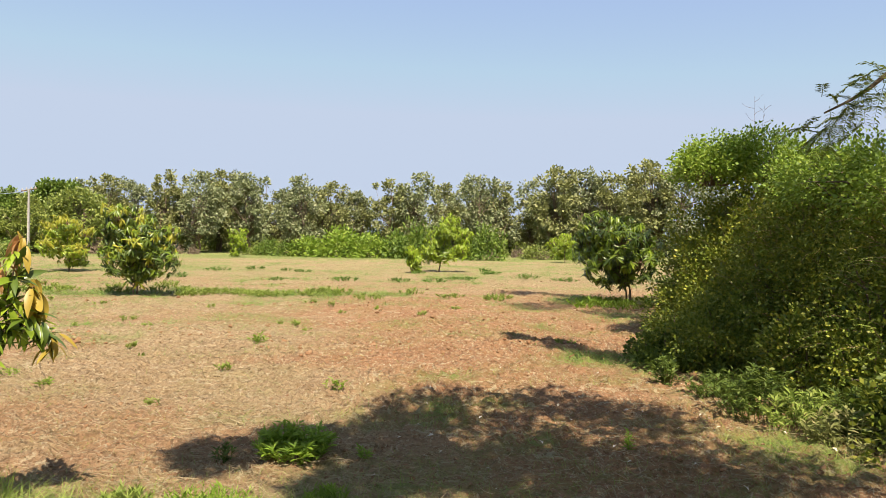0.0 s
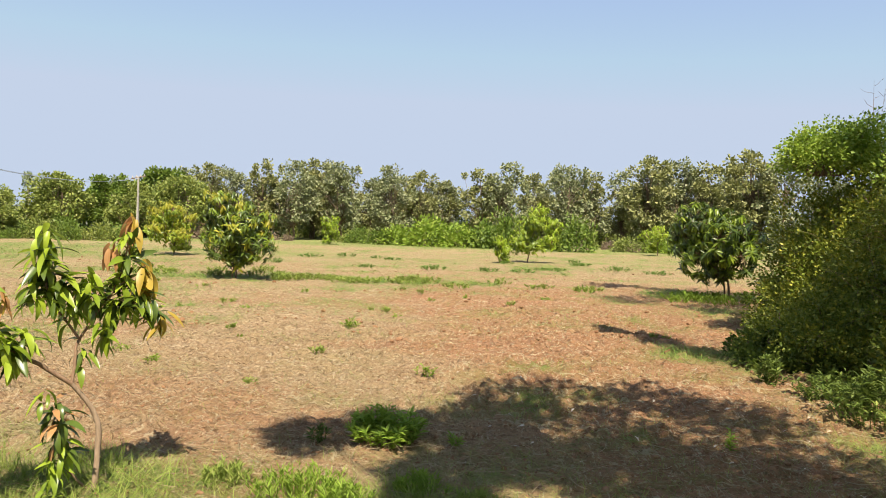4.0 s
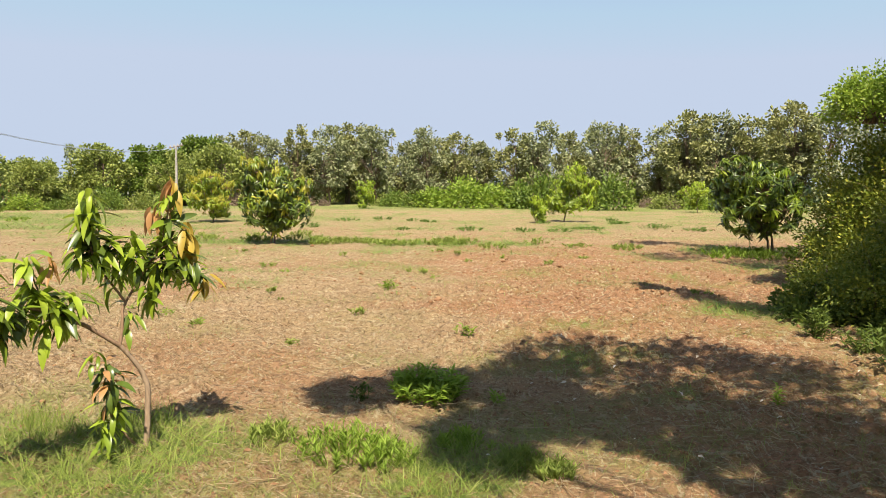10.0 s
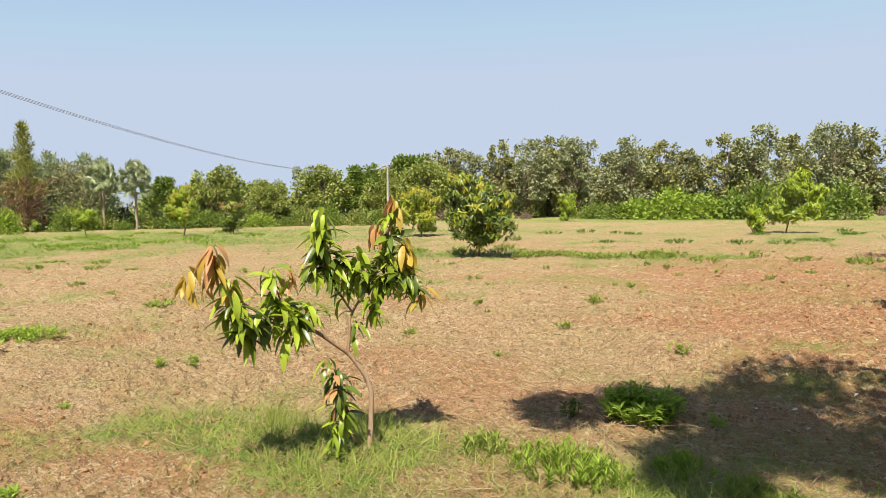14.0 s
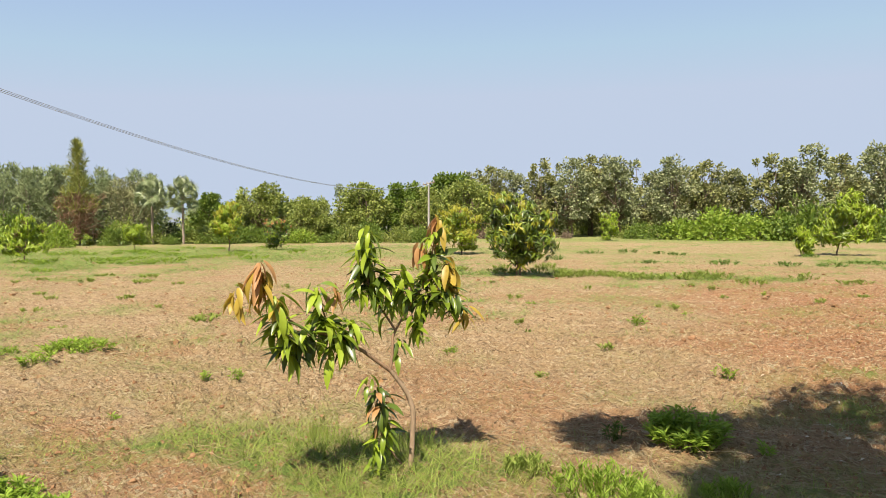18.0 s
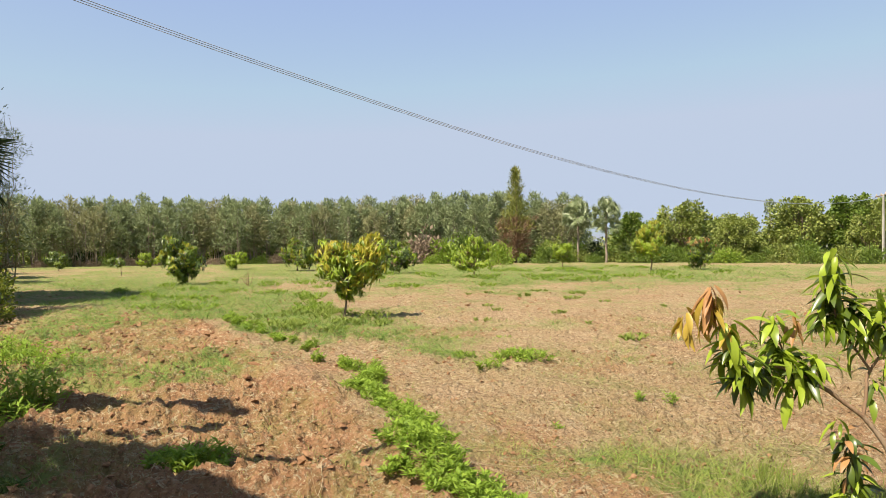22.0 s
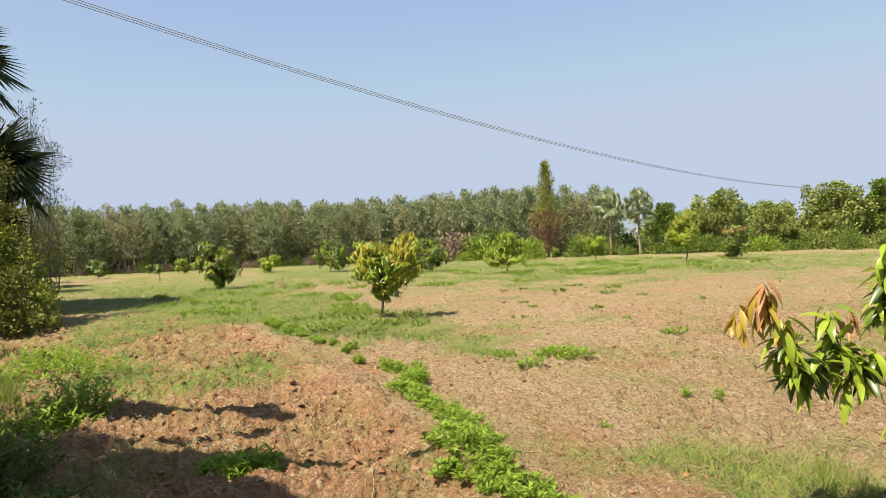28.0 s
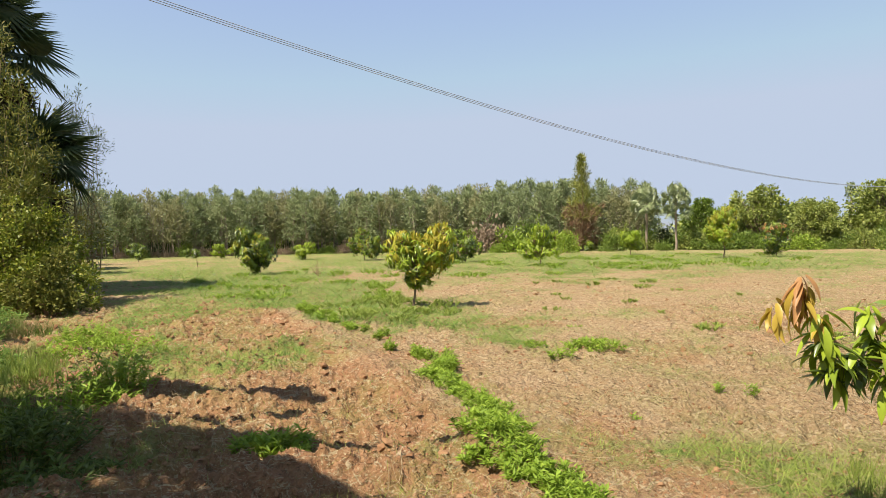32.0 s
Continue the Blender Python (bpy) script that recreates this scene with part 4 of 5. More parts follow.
SAPLING_WHORLS = (
    ((-2.751, 2.866, 1.241), 9, "bronze", 0.2, 0.9),
    ((-2.810, 2.767, 1.127), 5, "gold", 0.17, 1.0),
    ((-2.761, 2.883, 1.176), 7, "gold", 0.19, 0.9),
    ((-2.726, 2.970, 1.059), 9, "lime_gold", 0.21, 0.75),
    ((-2.714, 2.981, 0.935), 9, "dark", 0.22, 0.45),
    ((-2.698, 3.048, 0.837), 12, "dark", 0.22, 0.6),
    ((-2.655, 3.213, 1.099), 8, "lime", 0.18, 0.5),
    ((-2.577, 3.275, 1.096), 5, "bronze", 0.12, 0.7),
    ((-2.634, 3.230, 0.953), 12, "mid", 0.19, 0.45),
    ((-2.650, 3.128, 0.874), 10, "dark", 0.19, 0.5),
    ((-2.564, 3.284, 0.826), 9, "mid", 0.21, 0.85),
    ((-2.601, 3.256, 0.781), 6, "lime", 0.19, 0.8),
    ((-2.531, 3.371, 0.894), 8, "mid", 0.17, 0.4),
    ((-2.500, 3.479, 1.407), 10, "lime", 0.2, 0.75),
    ((-2.510, 3.472, 1.267), 11, "dark", 0.19, 0.3),
    ((-2.502, 3.502, 1.153), 13, "dark", 0.2, 0.25),
    ((-2.549, 3.457, 1.107), 8, "mid", 0.18, 0.4),
    ((-2.460, 3.554, 1.134), 9, "dark", 0.19, 0.35),
    ((-2.397, 3.667, 1.187), 8, "lime", 0.19, 0.7),
    ((-2.422, 3.580, 1.004), 8, "mid", 0.17, 0.5),
    ((-2.385, 3.674, 1.061), 10, "dark", 0.19, 0.35),
    ((-2.246, 3.849, 1.493), 8, "bronze", 0.19, 0.85),
    ((-2.269, 3.813, 1.404), 6, "mid", 0.17, 0.1),
    ((-2.322, 3.783, 1.354), 5, "bronze", 0.16, 0.9),
    ((-2.251, 3.812, 1.287), 9, "dark", 0.18, 0.2),
    ((-2.170, 3.834, 1.234), 9, "gold", 0.22, 1.0),
    ((-2.272, 3.777, 1.156), 12, "dark", 0.19, 0.3),
    ((-2.296, 3.751, 1.058), 12, "dark", 0.2, 0.4),
    ((-2.201, 3.817, 1.055), 12, "dark", 0.19, 0.45),
    ((-2.124, 3.847, 0.988), 8, "dark", 0.18, 0.4),
    ((-2.080, 3.870, 0.954), 5, "gold", 0.15, 0.7),
    ((-2.325, 3.711, 0.911), 9, "mid", 0.2, 0.8),
    ((-2.395, 3.621, 0.771), 5, "dark", 0.14, 0.7),
    ((-2.181, 3.850, 1.019), 8, "mid", 0.18, 0.5),
    ((-2.436, 3.498, 0.487), 9, "bronze_dark", 0.16, 0.75),
    ((-2.413, 3.490, 0.388), 8, "bronze_dark", 0.17, 0.5),
    ((-2.412, 3.514, 0.284), 9, "dark", 0.16, 0.55),
    ((-2.455, 3.461, 0.212), 6, "mid", 0.15, 0.5),
    ((-2.457, 3.460, 0.076), 5, "lime", 0.12, 0.3),
    ((-2.443, 3.373, 0.617), 2, "mid", 0.16, 0.5),
    ((-2.561, 3.349, 0.848), 6, "dark", 0.18, 0.5),
)
sapling = thing("mango_sapling", "leaning mango sapling with lime, gold and bronze new leaves", "sapling")
BASE = np.array(SAPLING_STEMS[0][1][0])
sapling.matrix_basis = pose(*BASE)
for nm, pts, r0, r1 in SAPLING_STEMS:
    p = np.array(pts) - BASE
    if nm == "trunk":
        p[0, 2] -= 0.06
    t, u = np.linspace(0, 1, len(p)), np.linspace(0, 1, 12)
    fine = np.stack([np.interp(u, t, p[:, k]) for k in range(3)], 1)
    fine[1:-1] = (fine[:-2] + 2 * fine[1:-1] + fine[2:]) / 4 + rng.normal(0, 0.0015, (10, 3))
    part(nm, tube(fine, np.linspace(r0, r1, 12), 8), BARK_TAN if nm == "trunk" else TWIG, sapling)
SAP_MATS = {"dark": [MANGO, MANGO_MID, MANGO, MANGO_LIME], "mid": [MANGO_MID, MANGO_LIME, MANGO_MID], "lime": [MANGO_LIME, MANGO_LIME, MANGO_MID], "gold": [MANGO_GOLD], "lime_gold": [MANGO_LIME, MANGO_GOLD, MANGO_LIME], "bronze": [MANGO_BRONZE, MANGO_BRONZE, MANGO_BRONZE, MANGO_GOLD], "bronze_dark": [MANGO_BRONZE, MANGO, MANGO]}
SAP_LEAVES = {}
for m in (MANGO, MANGO_MID, MANGO_LIME, MANGO_GOLD, MANGO_BRONZE):
    SAP_LEAVES[m.name] = [build("leaf", *leaf(7, wd, fo, dr, 1.25), m) for wd, fo, dr in ((0.27, 0.35, 0.45), (0.25, 0.45, 1.0), (0.29, 0.3, 0.75), (0.24, 0.5, 0.25))]
for c, n, kind, ln, hang in SAPLING_WHORLS:
    c = np.array(c) - BASE
    turn = rng.uniform(0, 6.28)
    n = int(n * (2.7 if kind in ("dark", "mid") else 2.0))
    hang = hang * (0.42 if kind in ("dark", "mid", "bronze_dark") else 0.85)
    for k in range(n):
        a = turn + k * 2.39996 + rng.normal(0, 0.5)
        e = -hang * rng.uniform(0.7, 1.2) * 1.25 + rng.normal(0, 0.25 if hang > 0.55 else 0.5)
        way = np.array([math.cos(a) * math.cos(e), math.sin(a) * math.cos(e), math.sin(e)])
        up = np.array([0, 0, 1.0]) + 0.6 * np.array([math.cos(a), math.sin(a), 0]) + rng.normal(0, 0.18, 3)
        X = unit(np.cross(way, up))
        Z = np.cross(X, way)
        o = c + np.array([0, 0, rng.uniform(-0.075, 0.025)]) + rng.normal(0, 0.014, 3) + way * 0.012
        s = ln * 0.9 * rng.uniform(0.45 if kind in ("dark", "mid") else 0.68, 1.05)
        mats = SAP_MATS[kind]
        lf = new("leaf", SAP_LEAVES[mats[rng.integers(len(mats))].name][rng.integers(4)])
        lf.parent = sapling
        lf.matrix_basis = Matrix([[X[i] * s, way[i] * s, Z[i] * s, o[i]] for i in range(3)] + [[0, 0, 0, 1]])

# ---- hedge and trees on one side ----
rng = np.random.default_rng(52)
for x, y, w, d, h, mat, cl, size, lab in (
    (4.95, 6.4, 2.9, 3.0, 2.5, HEDGE, 820, 0.043, "dense tangled hedge shrub with small green and yellowing leaves"),
    (5.15, 8.6, 3.6, 3.2, 2.72, HEDGE, 980, 0.048, "dense tangled hedge shrub with small green and yellowing leaves"),
    (5.15, 11.2, 3.2, 3.6, 3.12, HEDGE, 900, 0.054, "tall hedge shrub overgrown with creepers"),
    (4.6, 11.6, 2.4, 2.8, 2.85, HEDGE, 420, 0.056, "hedge shrub under a mat of creepers"),
    (7.1, 14.4, 3.8, 4.0, 3.4, SHRUB, 240, 0.10, "tall leafy green hedge shrub"),
    (8.8, 18.0, 4.4, 4.4, 3.5, HEDGE, 220, 0.12, "tall leafy green hedge shrub"),
    (11.6, 22.8, 5.0, 5.0, 3.6, SHRUB, 180, 0.16, "tall leafy green hedge shrub"),
    (15.0, 30.0, 6.0, 6.0, 4.0, SHRUB, 150, 0.20, "tall leafy green hedge shrub"),
    (3.3, 8.9, 1.6, 2.3, 0.9, HEDGE, 220, 0.044, "drooping tangled shrub at the hedge's foot"),
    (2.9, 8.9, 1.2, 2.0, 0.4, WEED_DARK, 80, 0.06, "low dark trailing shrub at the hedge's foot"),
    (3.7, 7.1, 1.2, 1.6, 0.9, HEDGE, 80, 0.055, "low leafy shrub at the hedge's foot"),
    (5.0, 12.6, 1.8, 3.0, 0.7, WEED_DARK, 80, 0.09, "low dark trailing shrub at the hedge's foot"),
    (7.0, 19.5, 2.2, 3.0, 1.0, SHRUB, 60, 0.11, "low leafy shrub at the hedge's foot"),
    (3.7, 5.1, 1.4, 1.4, 0.8, HEDGE, 70, 0.06, "low leafy shrub at the hedge's foot"),
):
    b = bush(rng, "hedge_shrub" if h > 2 else "low_shrub", lab, w, h, mat, "hedge beside the field", 76, cl, size, chip(0.6), d, "shrub", 16, None, 0.036 if h > 2 else 0.07, 0.1, 0.19 if h > 2 else 0.0)
    b.matrix_basis = pose(x, y, on_ground(x, y) - 0.02, 0, 0, 0)
for x, y, z, w, h in ((4.05, 11.0, 2.5, 1.3, 0.6), (4.8, 11.2, 2.65, 1.7, 0.6), (5.2, 8.5, 2.15, 2.2, 0.6), (4.7, 6.9, 1.9, 1.8, 0.6), (5.0, 9.6, 2.1, 1.6, 0.6), (6.1, 12.0, 2.5, 1.6, 0.6)):
    cr = bush(rng, "creeper", "bright green creeper lying over the hedge top", w, h, VINE, "creepers on the hedge", 70, 110, 0.05, flat_leaf(0.75), w, "creeper", 8)
    cr.matrix_basis = pose(x, y, z)
for x, y, h in ((4.55, 11.0, 3.75), (4.75, 11.1, 3.65)):
    st = thing("bare_shoot", "thin bare shoot standing out of the hedge", "shoot", "bare shoots", m=pose(x, y, 0))
    p = wander(rng, (0, 0, 0), (0.12, 0, h), 8, 0.12)
    part("stem", tube(p, np.linspace(0.006, 0.002, 8), 4), TWIG, st)
    for k in range(7):
        z = h - 0.1 * k
        part("twig", tube(wander(rng, (0.12, 0, z - 0.08), (0.12 + rng.uniform(0.06, 0.16) * (-1) ** k, rng.normal(0, 0.06), z + rng.uniform(-0.03, 0.08)), 4, 0.3), np.linspace(0.0025, 0.001, 4), 4), TWIG, st)


def pinnate(rng, base, tip, n, size, sag=0.2):
    """Leaflets in two ranks along a drooping stalk."""
    p = wander(rng, base, tip, 7, 0.1)
    p[:, 2] -= sag * np.linspace(0, 1, 7) ** 2
    u = np.linspace(0.15, 1, n)
    o = np.stack([np.interp(u, np.linspace(0, 1, 7), p[:, k]) for k in range(3)], 1)
    d = unit(np.gradient(o, axis=0))
    side = unit(np.cross(d, (0, 0, 1.0)))
    w = np.concatenate([side + d * 0.5, -side + d * 0.5]) + rng.normal(0, 0.12, (2 * n, 3))
    return tube(p, np.linspace(0.004, 0.0015, 7), 4), spread(flat_leaf(0.38), np.concatenate([o, o]), w, np.tile((0, 0, 1.0), (2 * n, 1)), size * rng.uniform(0.7, 1.1, 2 * n))


for x, y, rx, ry, h in ((4.95, 6.4, 1.4, 1.45, 2.35), (5.15, 8.6, 1.7, 1.5, 2.55), (5.15, 11.2, 1.5, 1.7, 2.9)):
    spray = thing("climbing_creeper", "arching creeper shoots with small paired leaves over the hedge", "creeper", "creepers on the hedge", m=pose(x, y, 0))
    stalks, lit = [], []
    for k in range(210):
        a, e = rng.uniform(1.6, 5.4), math.asin(rng.random() ** 0.8)
        d = np.array([math.cos(a) * math.cos(e), math.sin(a) * math.cos(e), math.sin(e)])
        o = d * np.array([rx, ry, h * 0.95]) * rng.uniform(0.8, 1.0)
        way = unit(d + rng.normal(0, 0.5, 3) + np.array([0, 0, 0.35])) * rng.uniform(0.3, 0.65)
        s, l = pinnate(rng, o, o + way, 12, 0.05, 0.22)
        stalks.append(s)
        lit.append(l)
    tagged(part("stalk", joined(stalks), TWIG, spray), kind="stuff")
    tagged(part("foliage", joined(lit[::2]), VINE, spray, "lime green paired leaflets"), kind="stuff")
    tagged(part("older_foliage", joined(lit[1::2]), HEDGE, spray, "dull green and yellow leaflets"), kind="stuff")


def shading_tree(rng, name, label, trunk_at, h, spots, z, per, leaf_size, mat):
    """A tall spreading tree whose crown shades the given spots of ground, (x, y, radius) each."""
    root = thing(name, label, "tree", "tall shade trees", m=pose(*trunk_at, 0))
    part("trunk", tube(wander(rng, (0, 0, -0.3), (0.1, 0.1, h * 0.62), 9, 0.12), np.linspace(0.26, 0.14, 9), 10), BARK, root)
    reach = math.cos(radians(SUN_ELEV)) / math.sin(radians(SUN_ELEV))
    cs, rs = [], []
    for sx, sy, r in spots:
        zz = z + rng.uniform(-0.4, 0.6)
        cs.append((sx - SHADOW.x * reach * zz - trunk_at[0], sy - SHADOW.y * reach * zz - trunk_at[1], zz))
        rs.append(r)
    cs = np.array(cs)
    for c in cs:
        part("limb", tube(wander(rng, (0.1, 0.1, h * 0.6), c, 7, 0.3), np.linspace(0.04, 0.01, 7), 5), BARK, root)
    part("crown", leaf_cloud(rng, cs, per, np.array(rs), leaf_size, flat_leaf(0.5), 0.1), mat, root)
    return root


shading_tree(rng, "shade_tree", "spreading leafy tree shading the field's near corner", (4.6, -2.2), 6.0, [(-1.5, 4.98, 0.32), (-1.0, 5.28, 0.36), (-0.5, 5.25, 0.5), (0.0, 6.5, 0.62), (-0.3, 5.8, 0.4), (0.4, 5.5, 0.7), (1.0, 6.7, 0.55), (1.2, 5.5, 0.75), (1.7, 6.2, 0.5), (1.9, 4.7, 0.6), (2.6, 4.2, 0.8), (0.5, 4.6, 0.45), (3.5, 3.9, 0.9), (-0.1, 4.7, 0.4), (1.2, 4.6, 0.5), (3.8, 5.3, 0.9), (4.5, 4.5, 1.0), (3.6, 7.4, 0.7), (3.1, 8.3, 0.6), (2.95, 8.9, 0.4), (-0.55, 4.35, 0.32), (-0.5, 3.95, 0.26), (0.95, 4.0, 0.42), (1.45, 3.7, 0.5), (1.5, 4.4, 0.5), (-0.2, 4.9, 0.4), (0.75, 5.0, 0.45)], 5.8, 560, 0.15, SHRUB)
shading_tree(rng, "shade_tree", "very tall spreading tree above the hedge", (7.8, 8.0), 9.0, [(1.08, 11.6, 0.12), (1.25, 11.2, 0.16), (1.6, 10.8, 0.26), (1.75, 10.2, 0.3), (2.1, 9.5, 0.4), (2.5, 9.0, 0.45), (2.2, 16.8, 0.7), (2.0, 21.0, 0.7), (3.3, 17.6, 0.9), (4.4, 20.0, 1.1), (3.6, 15.6, 0.6), (5.5, 17.5, 1.2), (6.0, 13.0, 0.8), (2.6, 21.3, 0.55), (3.4, 20.4, 0.55), (4.0, 19.4, 0.55), (4.8, 18.6, 0.6), (5.6, 19.5, 0.8), (6.4, 18.2, 0.8), (3.7, 14.6, 0.5), (4.3, 13.6, 0.55), (4.2, 16.4, 0.6), (4.9, 15.4, 0.7), (3.9, 12.4, 0.4), (3.2, 9.6, 0.6), (3.3, 8.8, 0.55), (3.4, 10.3, 0.5)], 9.3, 420, 0.16, SHRUB)
shading_tree(rng, "shade_tree", "spreading leafy tree beyond the banana plants", (-9.5, -7.0), 5.5, [(-8.7, -1.9, 0.8), (-7.6, -1.3, 0.5), (-6.8, -1.0, 0.6), (-5.9, -1.3, 0.6), (-5.0, -1.0, 0.6), (-3.8, -0.8, 0.7), (-4.5, -0.1, 0.4), (-6.5, -0.75, 0.55), (-5.4, -0.5, 0.5), (-5.0, -0.2, 0.4), (-6.8, -0.35, 0.35), (-7.6, -0.6, 0.45)], 5.3, 420, 0.14, SHRUB)
branch = thing("overhanging_branch", "dark feathery branch hanging from the tall tree beside the hedge", "branch", m=pose(3.85, 7.4, 2.85))
br = wander(rng, (1.7, 0.2, 1.15), (0, 0, 0), 8, 0.15)
part("bough", tube(br, np.linspace(0.05, 0.01, 8), 6), BARK, branch)
stalks, leaflets = [], []
for k in range(110):
    o = br[rng.integers(1, 8)] + rng.normal(0, 0.10, 3) + np.array([0, 0, -0.18 * rng.random()])
    d = unit(np.array([-0.5, -0.2, 0.0]) + rng.normal(0, 0.8, 3)) * rng.uniform(0.25, 0.42)
    s, l = pinnate(rng, o, o + d, 13, 0.075, 0.12)
    stalks.append(s)
    leaflets.append(l)
tagged(part("stalk", joined(stalks), ROUND, branch), kind="stuff")
tagged(part("foliage", joined(leaflets), ROUND, branch, "dark feathery leaflets"), kind="stuff")

# ---- palms and overgrown thicket on the other side ----
rng = np.random.default_rng(63)
for x, y, h, cr, n, dead, pet in ((-22.2, -3.95, 7.7, 1.35, 38, 60, 1.1), (-21.9, -1.85, 3.7, 1.05, 26, 6, 0.55), (-24.6, -4.5, 7.0, 1.2, 26, 30, 0.9), (-23.4, -3.1, 6.6, 1.3, 28, 24, 1.0)):
    p = fan_palm(rng, "fan_palm", "dark fan palm with a skirt of dead fronds, overgrown with vines", h, cr, n, PALM, dead, pet, 0.17)
    p.matrix_basis = pose(x, y, 0, 0, 0, rng.uniform(0, 360))


def tall_thicket(rng, name, label, w, h, mat, tops, per, size, shape, taper=0.8):
    """Upright arching stems feathered with small leaves from foot to tip."""
    root = thing(name, label, "thicket", "thicket round the palms")
    cs = []
    for k in range(tops):
        a, r = rng.uniform(0, 6.28), w / 2 * rng.random() ** 0.6
        hh = h * (1 - taper * (r / (w / 2)) ** 0.8) * rng.uniform(0.8, 1.0)
        p = wander(rng, (math.cos(a) * r * 0.45, math.sin(a) * r * 0.45, -0.1), (math.cos(a) * r, math.sin(a) * r, hh), 9, 0.22)
        part("stem", tube(p, np.linspace(0.022, 0.004, 9), 4), FEATHER_BARK, root)
        u = rng.random(22) ** 0.8
        cs.append(np.stack([np.interp(u, np.linspace(0, 1, 9), p[:, i]) for i in range(3)], 1) + rng.normal(0, 0.17, (22, 3)))
    cs = np.concatenate(cs)
    cs = cs[cs[:, 2] > 0.3]
    tagged(part("foliage", leaf_cloud(rng, cs, per, 0.17, size, shape, 0.0, np.array([0, 0, h * 0.3])), mat, root), kind="stuff")
    return root


FEATHER_BARK = barky("yellowish_stem", (0.158, 0.13, 0.0576), (0.288, 0.245, 0.115), 20.0)
tall_thicket(rng, "climbing_shrub", "tall feathery yellow-green shrub climbing in front of the palms", 3.3, 7.6, FEATHER, 30, 26, 0.13, flat_leaf(0.24)).matrix_basis = pose(-19.2, -2.2, 0)
tall_thicket(rng, "climbing_shrub", "tall feathery yellow-green shrub climbing in front of the palms", 2.2, 4.2, FEATHER, 18, 30, 0.14, flat_leaf(0.28)).matrix_basis = pose(-18.3, -1.9, 0)
tall_thicket(rng, "climbing_shrub", "tall feathery shrub hiding the palm trunk", 2.4, 5.0, FEATHER, 22, 26, 0.13, flat_leaf(0.26)).matrix_basis = pose(-20.3, -3.3, 0)
# filler whose leaf colour holds the gloom between the palms
tall_thicket(rng, "climbing_shrub", "leafy thicket between the palm trunks, leaves darkened to imitate shade", 3.0, 6.0, SHADE_DARKENED, 30, 34, 0.16, flat_leaf(0.4)).matrix_basis = pose(-22.9, -2.9, 0)
tall_thicket(rng, "slender_tree", "thin pale tree with sparse feathery twigs", 1.3, 7.3, PALM_PALE, 12, 12, 0.13, flat_leaf(0.2), 0.25).matrix_basis = pose(-24.4, -1.0, 0)
for x, y, z, w, h, mat, cl, size, nm, lab in (
    (-17.8, -2.1, 0, 3.2, 2.3, HEDGE, 170, 0.10, "vine_mound", "mound of yellowing vines at the palms' foot"),
    (-16.4, -1.3, 0, 1.4, 1.3, FEATHER, 80, 0.10, "vine_mound", "leafy green vines at the palms' foot"),
    (-17.2, -4.1, 0, 2.6, 1.15, VINE, 110, 0.10, "vine_mound", "bright green creeper mound in the grass"),
    (-19.8, -3.6, 0, 3.0, 3.2, SHRUB, 130, 0.11, "vine_mound", "tall mound of green vines round the palm trunk"),
    (-20.9, -3.85, 3.2, 1.3, 1.3, VINE, 60, 0.11, "vine", "lime green vine hanging on the palm trunk"),
    (-20.6, -4.5, 2.0, 0.7, 2.6, DRY_LEAF, 70, 0.14, "vine", "dry brown vine curtain hanging from the palm"),
    (-20.5, -4.5, 0.3, 0.6, 2.4, DRY_LEAF, 60, 0.14, "vine", "dry brown vine curtain hanging from the palm"),
    (-21.3, -5.0, 3.6, 0.6, 1.9, VINE, 50, 0.11, "vine", "lime green vine hanging on the palm trunk"),
):
    dry = mat is DRY_LEAF
    b = bush(rng, nm, lab, w, h, mat, "vines on the palms", 84, cl, 0.16 if dry else size * 0.72, chip(0.16) if dry else chip(0.65), w, "vine", 10, TWIG, 0.07 if dry else 0.048, 0.9 if dry else 0.1, 0.25)
    b.matrix_basis = pose(x, y, z)
# the three tallest (12 m and up) are unseen, added to throw shade on the rest
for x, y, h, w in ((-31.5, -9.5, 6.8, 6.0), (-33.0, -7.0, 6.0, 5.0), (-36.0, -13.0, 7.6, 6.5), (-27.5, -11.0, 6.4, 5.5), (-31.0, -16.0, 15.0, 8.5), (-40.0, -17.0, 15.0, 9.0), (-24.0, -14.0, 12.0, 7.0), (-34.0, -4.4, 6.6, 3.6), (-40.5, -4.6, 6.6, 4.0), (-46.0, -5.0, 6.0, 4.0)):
    # shade among these crowns is put into the leaf colour
    t = broad_tree(rng, "mango_tree", "large dense mango tree beyond the thicket, leaves darkened to imitate shade", h, w, SHADE_DARKENED, "dark trees beyond the thicket", 0.08, 90, 80, 0.26)
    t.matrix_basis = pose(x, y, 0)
log = thing("leaning_branch", "grey dead branch leaning in the grass by the thicket", "branch", m=pose(-16.6, -4.4, 0))
part("bough", tube(wander(rng, (-0.1, -0.3, -0.05), (0.3, 0.5, 1.1), 7, 0.12), np.linspace(0.06, 0.04, 7), 8), BARK, log)


